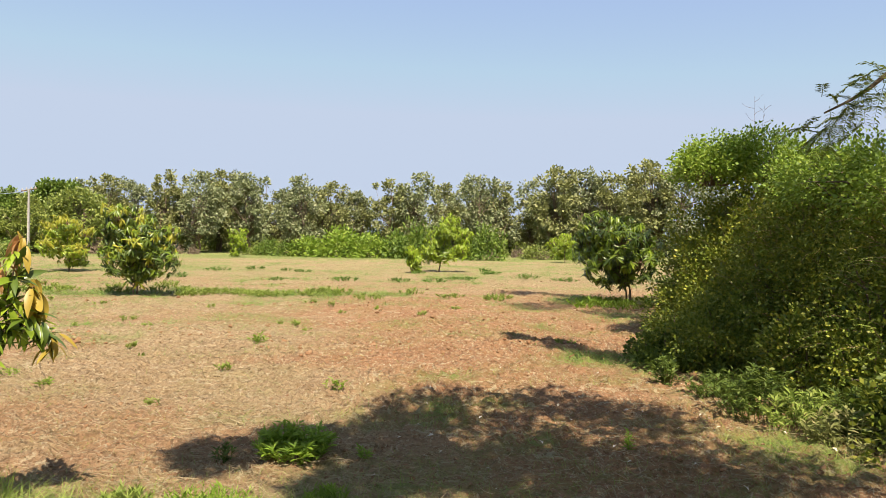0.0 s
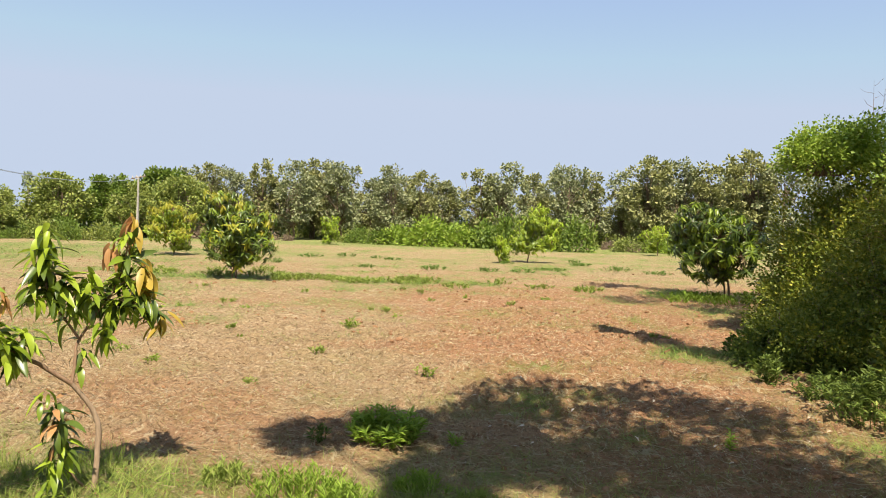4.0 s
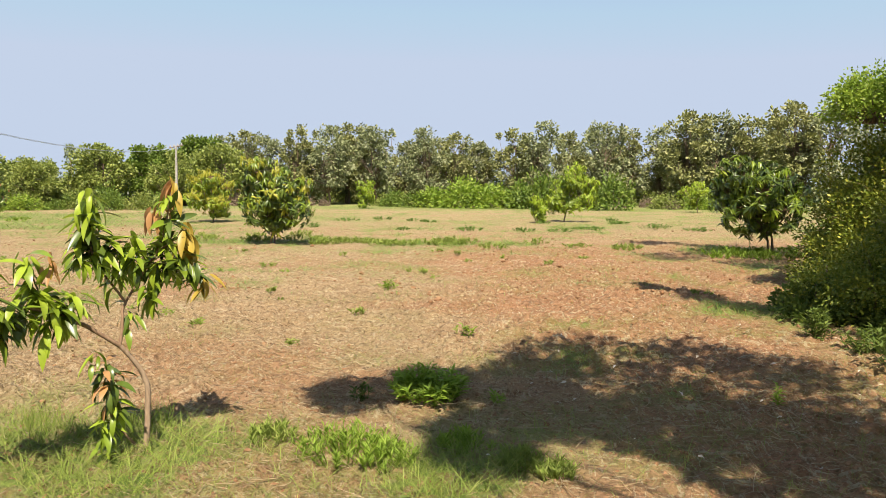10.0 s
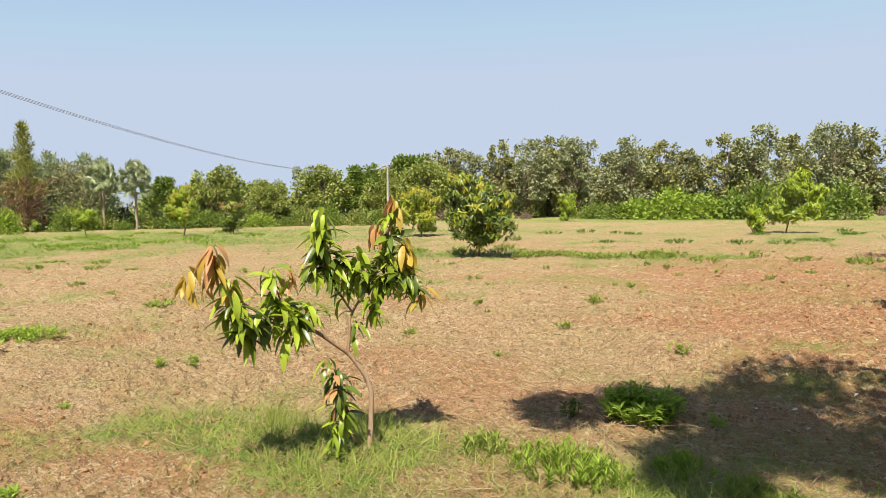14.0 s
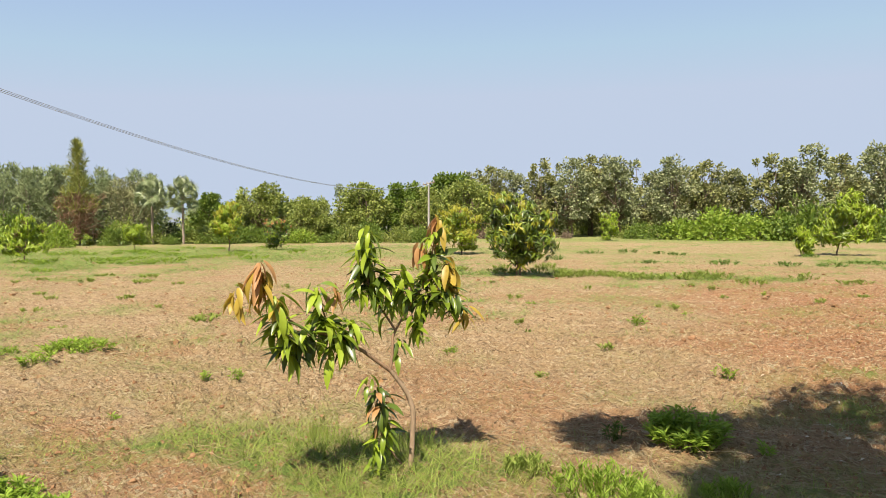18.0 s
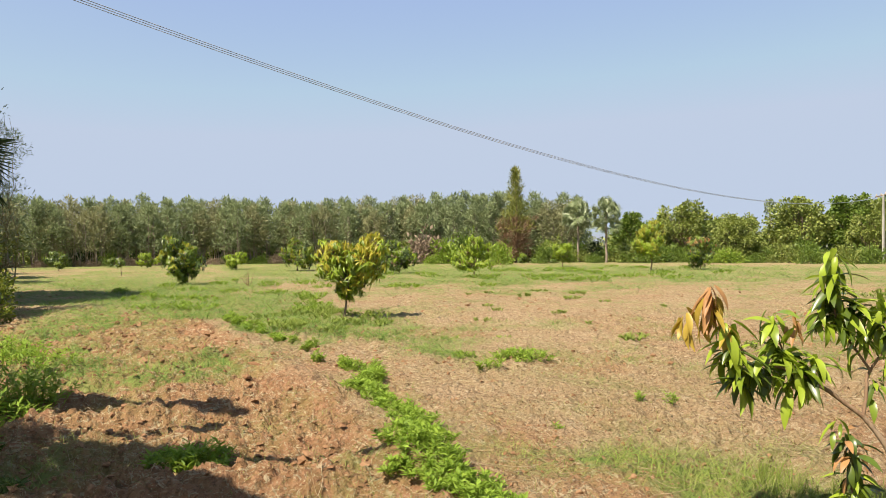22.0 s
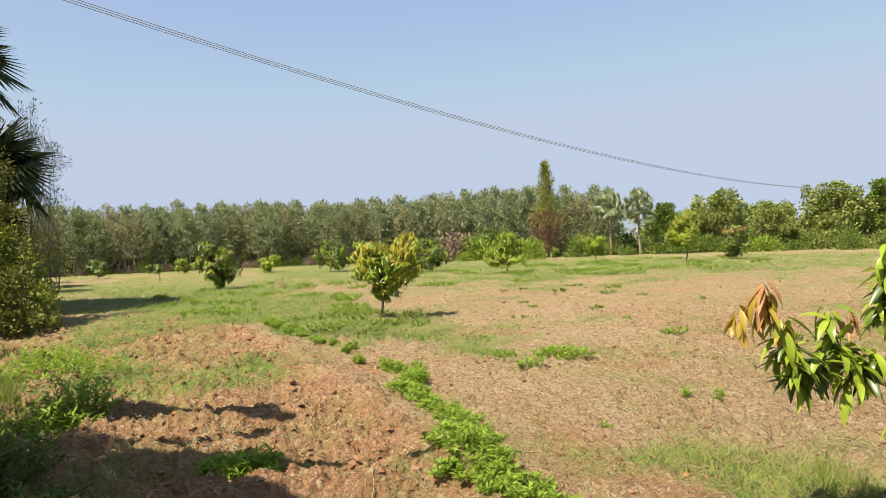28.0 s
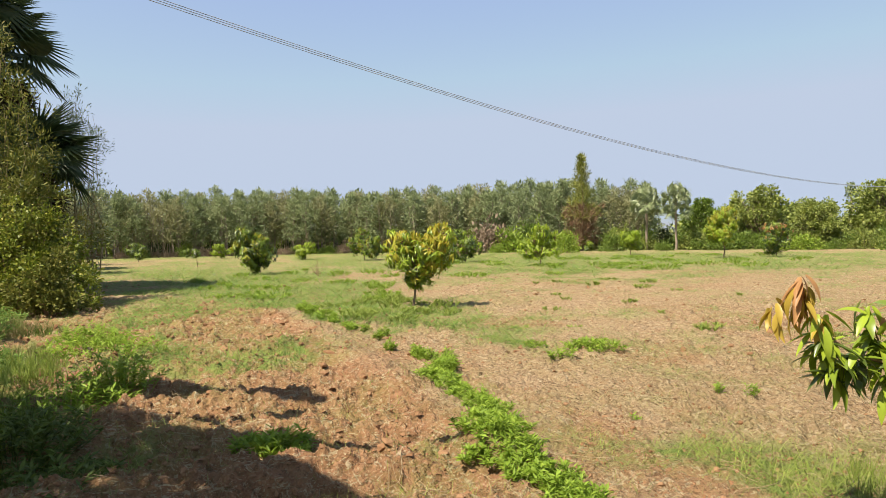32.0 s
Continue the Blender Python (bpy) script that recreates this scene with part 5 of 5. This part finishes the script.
# ---- banana plants ----
def banana_leaf(rng, name, parent, path, width, mat, torn=0.1, label="", fold=0.35, crumple=0.0, tilt=0.0):
    """A long blade about a midrib, in strips that part where it is torn."""
    p = np.asarray(path, float)
    t, n = np.linspace(0, 1, len(p)), 40
    u = np.linspace(0, 1, n + 1)
    m = np.stack([np.interp(u, t, p[:, k]) for k in range(3)], 1)
    for _ in range(6):
        m[1:-1] = (m[:-2] + 2 * m[1:-1] + m[2:]) / 4
    d = unit(np.gradient(m, axis=0))
    side = unit(np.cross(d, (0, 0, 1.0)))
    nrm = np.cross(side, d)
    side, nrm = side * math.cos(tilt) + nrm * math.sin(tilt), nrm * math.cos(tilt) - side * math.sin(tilt)
    w = width * np.clip(np.sin(np.pi * np.clip(u, 0, 1) ** 0.8), 0.02, 1) ** 0.55
    rib = part(name, tube(m, np.linspace(0.018, 0.004, n + 1), 6), mat if crumple else FEATHER_BARK, parent, label)
    V, F = [], []
    for s in (-1, 1):
        drop, shift = 0.0, 0.0
        for i in range(n):
            if rng.random() < torn:
                drop, shift = rng.normal(0, 0.35) * torn * 2, rng.normal(0, 0.02)
            rows = []
            for k in (i, i + 1):
                row = []
                for e in (0, 0.5, 1.0):
                    off = side[k] * s * w[k] * e * (0.95 - 2.2 * crumple * (0.5 + 0.5 * math.sin(k * 0.9 + s))) + nrm[k] * crumple * e * math.sin(k * 1.35 + 2 * s + 3 * e) + nrm[k] * (fold * w[k] * e - (0.55 + drop) * w[k] * e * e) + d[k] * (0.12 * w[k] * e + shift * e)
                    row.append(m[k] + off)
                rows.append(row)
            b = len(V)
            V += rows[0] + rows[1]
            F += [(b, b + 1, b + 4, b + 3), (b + 1, b + 2, b + 5, b + 4)]
    part("blade", (np.array(V), np.array(F)), mat, rib)
    return rib


def banana_green():
    m, nt, b = material("banana_leaf", 0.6)
    # greens lowered to imitate a backlit underside; the yellow blotches are the leaf's own
    c = ramp(nt, tex(nt, 2.2, 4.0), [(0.3, (0.014, 0.034, 0.007)), (0.60, (0.03, 0.058, 0.011)), (0.74, (0.26, 0.17, 0.03))])
    nt.links.new(c, b.inputs["Base Color"])
    tr = nt.nodes.new("ShaderNodeBsdfTranslucent")
    nt.links.new(c, tr.inputs[0])
    ms = nt.nodes.new("ShaderNodeMixShader")
    ms.inputs[0].default_value = 0.22
    nt.links.new(b.outputs[0], ms.inputs[1])
    nt.links.new(tr.outputs[0], ms.inputs[2])
    nt.links.new(ms.outputs[0], nt.nodes["Material Output"].inputs[0])
    bumped(nt, b, tex(nt, 60.0, 3.0, 0.5, (0.2, 1, 1, 0.3)), 0.3, 0.004)
    return m


BANANA = banana_green()
BANANA_DEAD = barky("dead_banana_leaf", (0.022, 0.018, 0.016), (0.058, 0.048, 0.041), 9.0)
for x, y, h, leaves, dead in (
    (-4.35, -2.05, 2.35, [[(0.0, 0.0, 2.3), (0.21, 0.87, 2.91), (0.31, 1.08, 2.76), (0.41, 1.33, 2.64), (0.49, 1.51, 2.38)], [(0, 0, 2.3), (-0.6, -0.3, 3.0), (-1.3, -0.5, 3.1), (-2.0, -0.8, 2.9)], [(0, 0, 2.3), (0.5, -0.6, 2.9), (1.0, -1.2, 2.8), (1.4, -1.8, 2.3)], [(0, 0, 2.3), (-0.3, -0.7, 3.0), (-0.7, -1.5, 2.9), (-1.0, -2.2, 2.3)]], [[(0.0, 0.1, 2.3), (0.45, 0.93, 2.73), (0.52, 1.07, 2.55), (0.55, 1.16, 2.36), (0.60, 1.17, 2.14)], [(0.0, 0.05, 2.3), (0.41, 0.74, 2.78), (0.46, 0.89, 2.65), (0.49, 0.96, 2.54), (0.54, 0.97, 2.42)]]),
    (-6.0, -4.4, 3.6, [[(0, 0, 3.6), (-1.15, 1.62, 4.7), (-0.46, 2.48, 4.65), (0.09, 3.2, 4.5)], [(0, 0, 3.6), (0.1, 1.3, 4.7), (0.45, 2.3, 4.65), (0.72, 2.95, 4.5)], [(0, 0, 3.6), (0.79, 1.19, 4.7), (1.1, 2.1, 4.65), (1.53, 2.84, 4.6), (1.88, 3.8, 4.5)], [(0, 0, 3.6), (1.2, 1.3, 4.7), (1.94, 2.21, 4.65), (2.7, 2.9, 4.5)], [(0, 0, 3.6), (0.7, -0.7, 4.6), (1.3, -1.4, 4.5), (1.8, -2.0, 3.9)], [(0, 0, 3.6), (-0.9, -0.5, 4.7), (-1.8, -0.9, 4.8), (-2.6, -1.2, 4.4)]], []),
):
    pl = thing("banana_plant", "banana plant with broad green leaves and hanging dead ones", "banana plant", "banana plants", m=pose(x, y, 0))
    part("pseudostem", tube(wander(rng, (0, 0, -0.1), (0, 0, h), 8, 0.05), np.linspace(0.11, 0.06, 8), 10), BARK_PALE, pl)
    for k, path in enumerate(leaves):
        banana_leaf(rng, "leaf", pl, path, 0.36 if h < 3 else 0.29, BANANA, 0.06, "", 0.3 if k == 0 and h < 3 else 0.35, 0.0, 0.65 if k == 0 and h < 3 else 0.0)
    for path in dead:
        banana_leaf(rng, "dead_leaf", pl, path, 0.105, BANANA_DEAD, 0.12, "brown shrivelled hanging leaf", -0.35, 0.06)

# ---- weeds, grass, straw and clods ----
rng = np.random.default_rng(74)
LANCE = flat_leaf(0.26)


def weed_clump(rng, x, y, r, h, n, mat, label, size=0.075, group="weed clumps", shape=None):
    root = thing("weed_clump", label, "weed", group, m=pose(x, y, on_ground(x, y)))
    a, q = rng.uniform(0, 6.28, n // 12), r * rng.random(n // 12) ** 0.55
    hh = h * (1 - 0.55 * (q / r) ** 2) * rng.uniform(0.6, 1.05, n // 12)
    ends = np.stack([np.cos(a) * q * 1.15, np.sin(a) * q * 1.15, hh], 1)
    feet = np.stack([np.cos(a) * q * 0.8, np.sin(a) * q * 0.8, 0 * hh - 0.02], 1)
    tagged(part("stem", joined([tube([f, (f + e) / 2, e], [0.003, 0.003, 0.002], 3) for f, e in zip(feet, ends)]), mat, root), kind="stuff")
    u = rng.random(n) ** 0.6
    k = rng.integers(0, len(a), n)
    o = feet[k] + (ends[k] - feet[k]) * u[:, None]
    b = rng.uniform(0, 6.28, n)
    way = np.stack([np.cos(b), np.sin(b), rng.uniform(0.0, 1.1, n) + (0.7 if shape else 0.0)], 1)
    tagged(part("foliage", spread(shape or LANCE, o, way, np.tile((0, 0, 1.0), (n, 1)) + rng.normal(0, 0.3, (n, 3)), size * rng.uniform(0.6, 1.2, n)), mat, root), kind="stuff")
    return root


GREEN = "bright green leafy weeds growing out of the tilled soil"
DARK = "dark green leafy weed clump in the soil"
weed_clump(rng, -1.0, 4.95, 0.25, 0.23, 1100, WEED, "bright green leafy weed clump in the soil", 0.08)
weed_clump(rng, -1.45, 4.85, 0.07, 0.12, 90, WEED_DARK, DARK, 0.06)
for x, y, r, h in ((-1.25, 3.85, 0.27, 0.14), (-0.62, 4.05, 0.15, 0.12), (-0.3, 3.85, 0.13, 0.1), (-1.0, 3.75, 0.16, 0.1), (-0.1, 3.75, 0.1, 0.08), (-1.75, 4.0, 0.14, 0.1)):
    weed_clump(rng, x, y, r, h * 1.15, int(4600 * r), WEED if r > 0.14 else GRASS, "fresh green grassy tuft in the soil", 0.05, "grass tufts", flat_leaf(0.15))
for x, y, r, h in ((-2.75, 3.85, 0.24, 0.15), (-3.0, 3.72, 0.2, 0.13), (-2.5, 3.95, 0.2, 0.14)):
    weed_clump(rng, x, y, r, h, int(1300 * r), GRASS, "tuft of green grass round the sapling's foot", 0.10, "grass tufts", blade(0.026, 0.7))
weed_clump(rng, -7.75, 5.3, 0.36, 0.16, 900, WEED, GREEN, 0.07)
weed_clump(rng, -7.35, 4.55, 0.18, 0.12, 240, WEED, GREEN, 0.06)
weed_clump(rng, -8.2, 4.7, 0.16, 0.10, 200, WEED, GREEN, 0.06)
weed_clump(rng, -2.55, 10.1, 0.11, 0.2, 120, WEED, GREEN, 0.08)
for k in range(66):
    t = k / 65
    x = -14.8 + 11.3 * t**0.75
    thick = step(-x, 9.3, 7.6) if x > -9.3 else 0.75 * step(-x, 10.2, 11.0)
    y = (2.14 - (x + 3.76) * 0.21 if x > -5.25 else 2.45 - (x + 5.25) * 0.285 if x > -7.7 else 3.15 - 0.03 * (x + 7.7) * 0.5) + rng.normal(0, 0.10)
    r = (0.05 + 0.10 * rng.random()) * (0.5 + 0.7 * thick)
    if rng.random() < 0.25 + 0.75 * thick:
        weed_clump(rng, x, y, r, 0.07 + 0.10 * rng.random(), int(3000 * r), WEED, "lush green weeds in a row along the tilled strip", 0.058, "weed row")
for x, y, r, h in ((-10.4, -0.3, 0.7, 0.45), (-11.6, -0.5, 0.5, 0.35), (-7.4, -0.55, 0.55, 0.5), (-7.9, -0.1, 0.35, 0.4), (-5.35, 0.95, 0.2, 0.22), (-5.6, 0.75, 0.14, 0.15), (-5.9, -0.75, 0.5, 0.3), (-5.2, -0.6, 0.45, 0.22), (-6.6, -1.6, 0.6, 0.4), (-7.4, -2.0, 0.7, 0.55), (-8.6, -2.2, 0.7, 0.6), (-9.8, -1.8, 0.6, 0.5), (-9.2, -2.9, 0.8, 0.6), (-11.2, -2.4, 0.8, 0.6), (-12.8, -2.2, 0.7, 0.5), (-13.5, -3.4, 0.9, 0.6), (-11.5, -4.0, 0.9, 0.7), (-14.6, -2.2, 0.6, 0.45), (-5.9, -1.5, 0.4, 0.35)):
    weed_clump(rng, x, y, r, h, int(2600 * r), (WEED if y > -0.6 else GRASS if r > 0.75 else GRASS_FAR) if x < -7 or y > 0 else WEED_DARK, "tall green weeds beside the thicket" if h > 0.3 else GREEN, 0.085, "weeds by the thicket")
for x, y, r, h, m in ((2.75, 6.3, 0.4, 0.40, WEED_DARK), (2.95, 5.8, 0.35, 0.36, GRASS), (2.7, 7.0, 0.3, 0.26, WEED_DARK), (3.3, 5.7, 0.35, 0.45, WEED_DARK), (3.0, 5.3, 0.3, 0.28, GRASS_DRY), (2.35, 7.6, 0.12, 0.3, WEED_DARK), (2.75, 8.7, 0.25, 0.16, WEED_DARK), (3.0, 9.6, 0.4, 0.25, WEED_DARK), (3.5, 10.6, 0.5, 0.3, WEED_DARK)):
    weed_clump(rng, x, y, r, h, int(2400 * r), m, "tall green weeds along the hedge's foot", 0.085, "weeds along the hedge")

for k in range(22):
    x, y = rng.uniform(-13.5, -5.6), rng.uniform(-3.2, -0.9)
    if k % 3 == 0:
        x, y = rng.uniform(-9.0, -5.5), rng.uniform(-1.9, -0.6)
    weed_clump(rng, x, y, rng.uniform(0.2, 0.42), rng.uniform(0.16, 0.36), 420, (GRASS, GRASS_DRY, WEED_DARK)[k % 3], "tall seeding grass clump beside the thicket", 0.12, "tall grass by the thicket", blade(0.045, 0.55))


def scattered(rng, n, r0, r1, y0=-38, y1=112):
    """Places spread evenly over the view: thinner with distance."""
    r = r0 * (r1 / r0) ** rng.random(n)
    a = np.pi / 2 + np.radians(rng.uniform(y0, y1, n))
    return np.cos(a) * r, np.sin(a) * r, r


def blades(rng, n, r0, r1, keep, hgt, mat, name, label):
    x, y, r = scattered(rng, n, r0, r1)
    g = keep(x, y)
    ok = rng.random(n) < g
    x, y, r = x[ok], y[ok], r[ok]
    m = len(x)
    a = rng.uniform(0, 6.28, m)
    way = np.stack([np.cos(a) * 0.45, np.sin(a) * 0.45, np.ones(m)], 1) + rng.normal(0, 0.15, (m, 3))
    up = np.stack([np.cos(a), np.sin(a), -0.2 + 0 * a], 1)
    s = hgt * rng.uniform(0.45, 1.3, m) * (1 + 0.004 * r) * (0.7 + 0.5 * np.clip(g[ok], 0, 1.2))
    V, F = spread(blade(0.020, 0.5), np.stack([x, y, height(x, y) - 0.01], 1), way, up, s)
    wide = 1 + 0.15 * r
    c = np.repeat(np.stack([x, y], 1), 6, axis=0)
    V[:, :2] = c + (V[:, :2] - c) * np.minimum(np.repeat(wide, 6), 5.0)[:, None] ** 0.8
    ob = new(name, build(name, V, F, mat))
    return tagged(ob, label, "grass", kind="stuff")


blades(rng, 260000, 2.9, 70, greenness, 0.10, GRASS, "green_grass", "short green grass in patches on the tilled soil")
blades(rng, 110000, 2.9, 60, lambda x, y: greenness(x + 0.3, y - 0.2) * 0.8 + 0.05, 0.10, GRASS_DRY, "dry_grass", "half-dry yellowish grass tufts on the soil")

blades(rng, 200000, 9.0, 70, greenness, 0.13, GRASS_FAR, "far_grass", "green grass in bands across the orchard floor")

for k in range(28):
    (x,), (y,), (r,) = scattered(rng, 1, 4.5, 16, -24, 95)
    if x < 1.6 and tilled(x, y) < 0.3:
        weed_clump(rng, x, y, rng.uniform(0.04, 0.10), rng.uniform(0.05, 0.13), int(rng.integers(36, 90)), WEED if k % 3 else GRASS, "small green weed sprout in the tilled soil", 0.055, "small weed sprouts")

FIELD = "low green weeds growing in the field"
for n, x0, x1, y0, y1, r0, r1, h, mat, lab in (
    (34, -11.5, 1.5, 18.2, 20.4, 0.18, 0.5, 0.14, GRASS, "band of green grass tufts across the field"),
    (14, 3.0, 6.0, 15.6, 18.6, 0.2, 0.5, 0.16, WEED, "green grass under a mango tree"),
    (26, -15.6, -11.4, 3.4, 5.8, 0.15, 0.4, 0.10, GRASS, "fresh grass round a small mango tree"),
    (44, -34.0, -21.0, 7.0, 32.0, 0.25, 0.7, 0.16, WEED, FIELD),
    (22, -30.0, -15.0, 2.0, 7.0, 0.2, 0.55, 0.14, WEED, FIELD),
    (26, -13.0, 2.5, 7.0, 17.0, 0.06, 0.2, 0.07, GRASS, FIELD),
    (16, -20.0, -7.0, 5.5, 14.0, 0.08, 0.28, 0.055, GRASS, FIELD),
    (16, -12.0, 6.0, 24.0, 36.0, 0.25, 0.6, 0.16, GRASS_FAR, FIELD),
):
    for k in range(n):
        x, y, r = rng.uniform(x0, x1), rng.uniform(y0, y1), rng.uniform(r0, r1)
        if tilled(x, y) < 0.3:
            weed_clump(rng, x, y, r, h * rng.uniform(0.6, 1.3), max(60, int(650 * r)), mat, lab, 0.10 if r > 0.2 else 0.075, "weeds in the field", flat_leaf(0.2))

pile = thing("twig_pile", "heap of dry bare twigs lying in the weeds", "twigs", m=pose(-9.7, -2.7, 0.35))
for k in range(16):
    a = rng.normal(0.6, 0.35)
    d = np.array([math.sin(a) * 0.3, math.cos(a), rng.uniform(-0.05, 0.35)]) * rng.uniform(0.5, 0.9)
    o = rng.normal(0, 0.12, 3) + np.array([0, 0, -0.2])
    part("twig", tube(wander(rng, o - d * 0.7, o + d * 0.8, 6, 0.25), np.linspace(0.012, 0.004, 6), 5), BARK, pile)

n = 70
fx, fy = rng.uniform(-0.8, 3.0, n), rng.uniform(3.8, 8.5, n)
a = rng.uniform(0, 6.28, n)
fallen = new("fallen_leaf_litter", build("fallen_leaf_litter", *spread(leaf(2, 0.5, 0.5, 0.5), np.stack([fx, fy, height(fx, fy) + 0.02], 1), np.stack([np.cos(a), np.sin(a), 0.1 + 0 * a], 1), np.tile((0, 0, 1.0), (n, 1)) + rng.normal(0, 0.3, (n, 3)), rng.uniform(0.025, 0.06, n)), leafy("pale_dry_leaf", [(0.45, 0.36, 0.24), (0.62, 0.54, 0.42), (0.70, 0.64, 0.52)], 0.8, 0.1, 0.1)))
tagged(fallen, "pale dry fallen leaves on the shaded soil", "leaves", kind="stuff")

# lying straw
n = 95000
x, y, r = scattered(rng, n, 2.8, 36)
ok = rng.random(n) < (0.08 + 0.95 * step(vnoise(x * 0.6, y * 0.6 + 55) * 0.65 + 0.35 * vnoise(x * 2.3 + 8, y * 2.3), 0.38, 0.72)) * (1 - 0.6 * tilled(x, y))
x, y, r = x[ok], y[ok], r[ok]
a = rng.uniform(0, 6.28, len(x))
way = np.stack([np.cos(a), np.sin(a), rng.normal(0.04, 0.14, len(x))], 1)
up = np.stack([-np.sin(a), np.cos(a), rng.uniform(0.3, 1.6, len(x))], 1)
s = (0.022 + 0.085 * rng.random(len(x)) ** 2.4) * (1 + 0.015 * r)
half = len(x) // 2
foot = np.stack([x, y, height(x, y) + 0.022], 1)
straw = new("straw", build("straw", *joined([spread(blade(0.028, 0.40), foot[:half], way[:half], up[:half], s[:half]), spread(blade(0.028, 0.95), foot[half:], way[half:], up[half:], s[half:])]), STRAW))
tagged(straw, "pale dry straw and stalks lying on the soil", "straw", kind="stuff")


# long dry stalks
stalks = []
x, y, r = scattered(rng, 650, 2.9, 11)
for px, py in zip(x, y):
    if rng.random() < 0.25 * float(tilled(px, py)):
        continue
    a, ln = rng.uniform(0, 6.28), rng.uniform(0.12, 0.38)
    u = np.linspace(-0.5, 0.5, 6)
    bow = rng.normal(0, 0.35)
    lx, ly = px + ln * (np.cos(a) * u - np.sin(a) * bow * u * u), py + ln * (np.sin(a) * u + np.cos(a) * bow * u * u)
    lz = np.maximum(height(lx, ly), height(lx, ly).mean()) + 0.012 + rng.uniform(0, 0.03) * (u + 0.5)
    stalks.append(tube(np.stack([lx, ly, lz], 1), np.linspace(0.0026, 0.0012, 6), 4))
tagged(new("dry_stalks", build("dry_stalks", *joined(stalks), STRAW)), "long thin dry stalks lying on the soil", "straw", kind="stuff")


def lump(rng, sub):
    """A broken clod of earth, flat beneath."""
    bm = bmesh.new()
    bmesh.ops.create_icosphere(bm, subdivisions=sub, radius=1.0)
    V = np.array([v.co[:] for v in bm.verts])
    F = np.array([[v.index for v in f.verts] for f in bm.faces])
    bm.free()
    k = rng.normal(0, 1, (5, 3))
    V = V * (1 + 0.15 * np.sin(V @ k.T * 2.1 + rng.uniform(0, 6, 5)).sum(1) + rng.normal(0, 0.10, len(V)))[:, None]
    return V * np.array([1.0, 0.85, 0.62]), F


def turned_over(x, y):
    """How freshly broken the soil lies: many clods in the tilled strip and in streaks across the field."""
    return tilled(x, y) + 0.7 * step(x + 0.25 * (y - 8), -1.6, 0.9) * step(y, 26, 13) + 0.75 * step(vnoise(x * 0.55 + 70, y * 0.8), 0.42, 0.72) * step(np.hypot(x, y), 40, 18)


OCTA = np.array([(1, 0, 0), (0, 1, 0), (-1, 0, 0), (0, -1, 0), (0, 0, 0.62), (0, 0, -0.6)], float)
OCTA_F = np.array([(0, 1, 4), (1, 2, 4), (2, 3, 4), (3, 0, 4), (1, 0, 5), (2, 1, 5), (3, 2, 5), (0, 3, 5)])
shapes = [(OCTA * rng.uniform(0.6, 1.2, (6, 1)) + rng.normal(0, 0.15, (6, 3)), OCTA_F) for _ in range(6)]
lumpy_shapes = [lump(rng, 1) for _ in range(6)]
for nm, lab, n, r1, shp, s0, s1, base in (
    ("soil_crumbs", "brown crumbs of dry earth", 60000, 28, shapes, 0.006, 0.020, 0.22),
    ("field_clods", "rough clods left by the plough across the field", 9000, 42, lumpy_shapes, 0.020, 0.050, 0.02),
    ("soil_clods", "broken brown clods of tilled earth", 9000, 30, lumpy_shapes, 0.010, 0.026, 0.05),
):
    x, y, r = scattered(rng, n, 9.0 if r1 > 40 else 2.8, r1)
    T = tilled(x, y)
    ok = rng.random(n) < base + 0.8 * turned_over(x, y)
    x, y, r, T = x[ok], y[ok], r[ok], T[ok]
    s = (s0 + (s1 - s0) * rng.random(len(x)) ** 3) * (1 + 0.012 * r) * (1 + 1.1 * T * rng.random(len(x)) ** 2)
    pieces = []
    for k, sh in enumerate(shp):
        pick = np.arange(len(x)) % 6 == k
        a = rng.uniform(0, 6.28, pick.sum())
        pieces.append(spread(sh, np.stack([x[pick], y[pick], height(x[pick], y[pick]) - 0.12 * s[pick]], 1), np.stack([np.cos(a), np.sin(a), rng.normal(0, 0.3, len(a))], 1), np.tile((0, 0, 1.0), (len(a), 1)), s[pick]))
    tagged(new(nm, build(nm, *joined(pieces), CLOD, False)), lab, "soil", kind="stuff")

# larger clods, one by one
big = [build("clod", *lump(rng, 2), CLOD, False) for _ in range(5)]
made = 0
while made < 260:
    (x,), (y,), (r,) = scattered(rng, 1, 3.0, 13)
    if rng.random() < 0.06 + 0.8 * float(turned_over(x, y)):
        c = new("clod", big[made % 5])
        c.parent = ground
        s = rng.uniform(0.012, 0.026) * (1 + 0.9 * float(tilled(x, y)) * rng.random())
        c.matrix_basis = pose(x, y, on_ground(x, y) - 0.05 * s, rng.uniform(-25, 25), rng.uniform(-25, 25), rng.uniform(0, 360)) @ Matrix.Diagonal((s, s, s, 1))
        made += 1
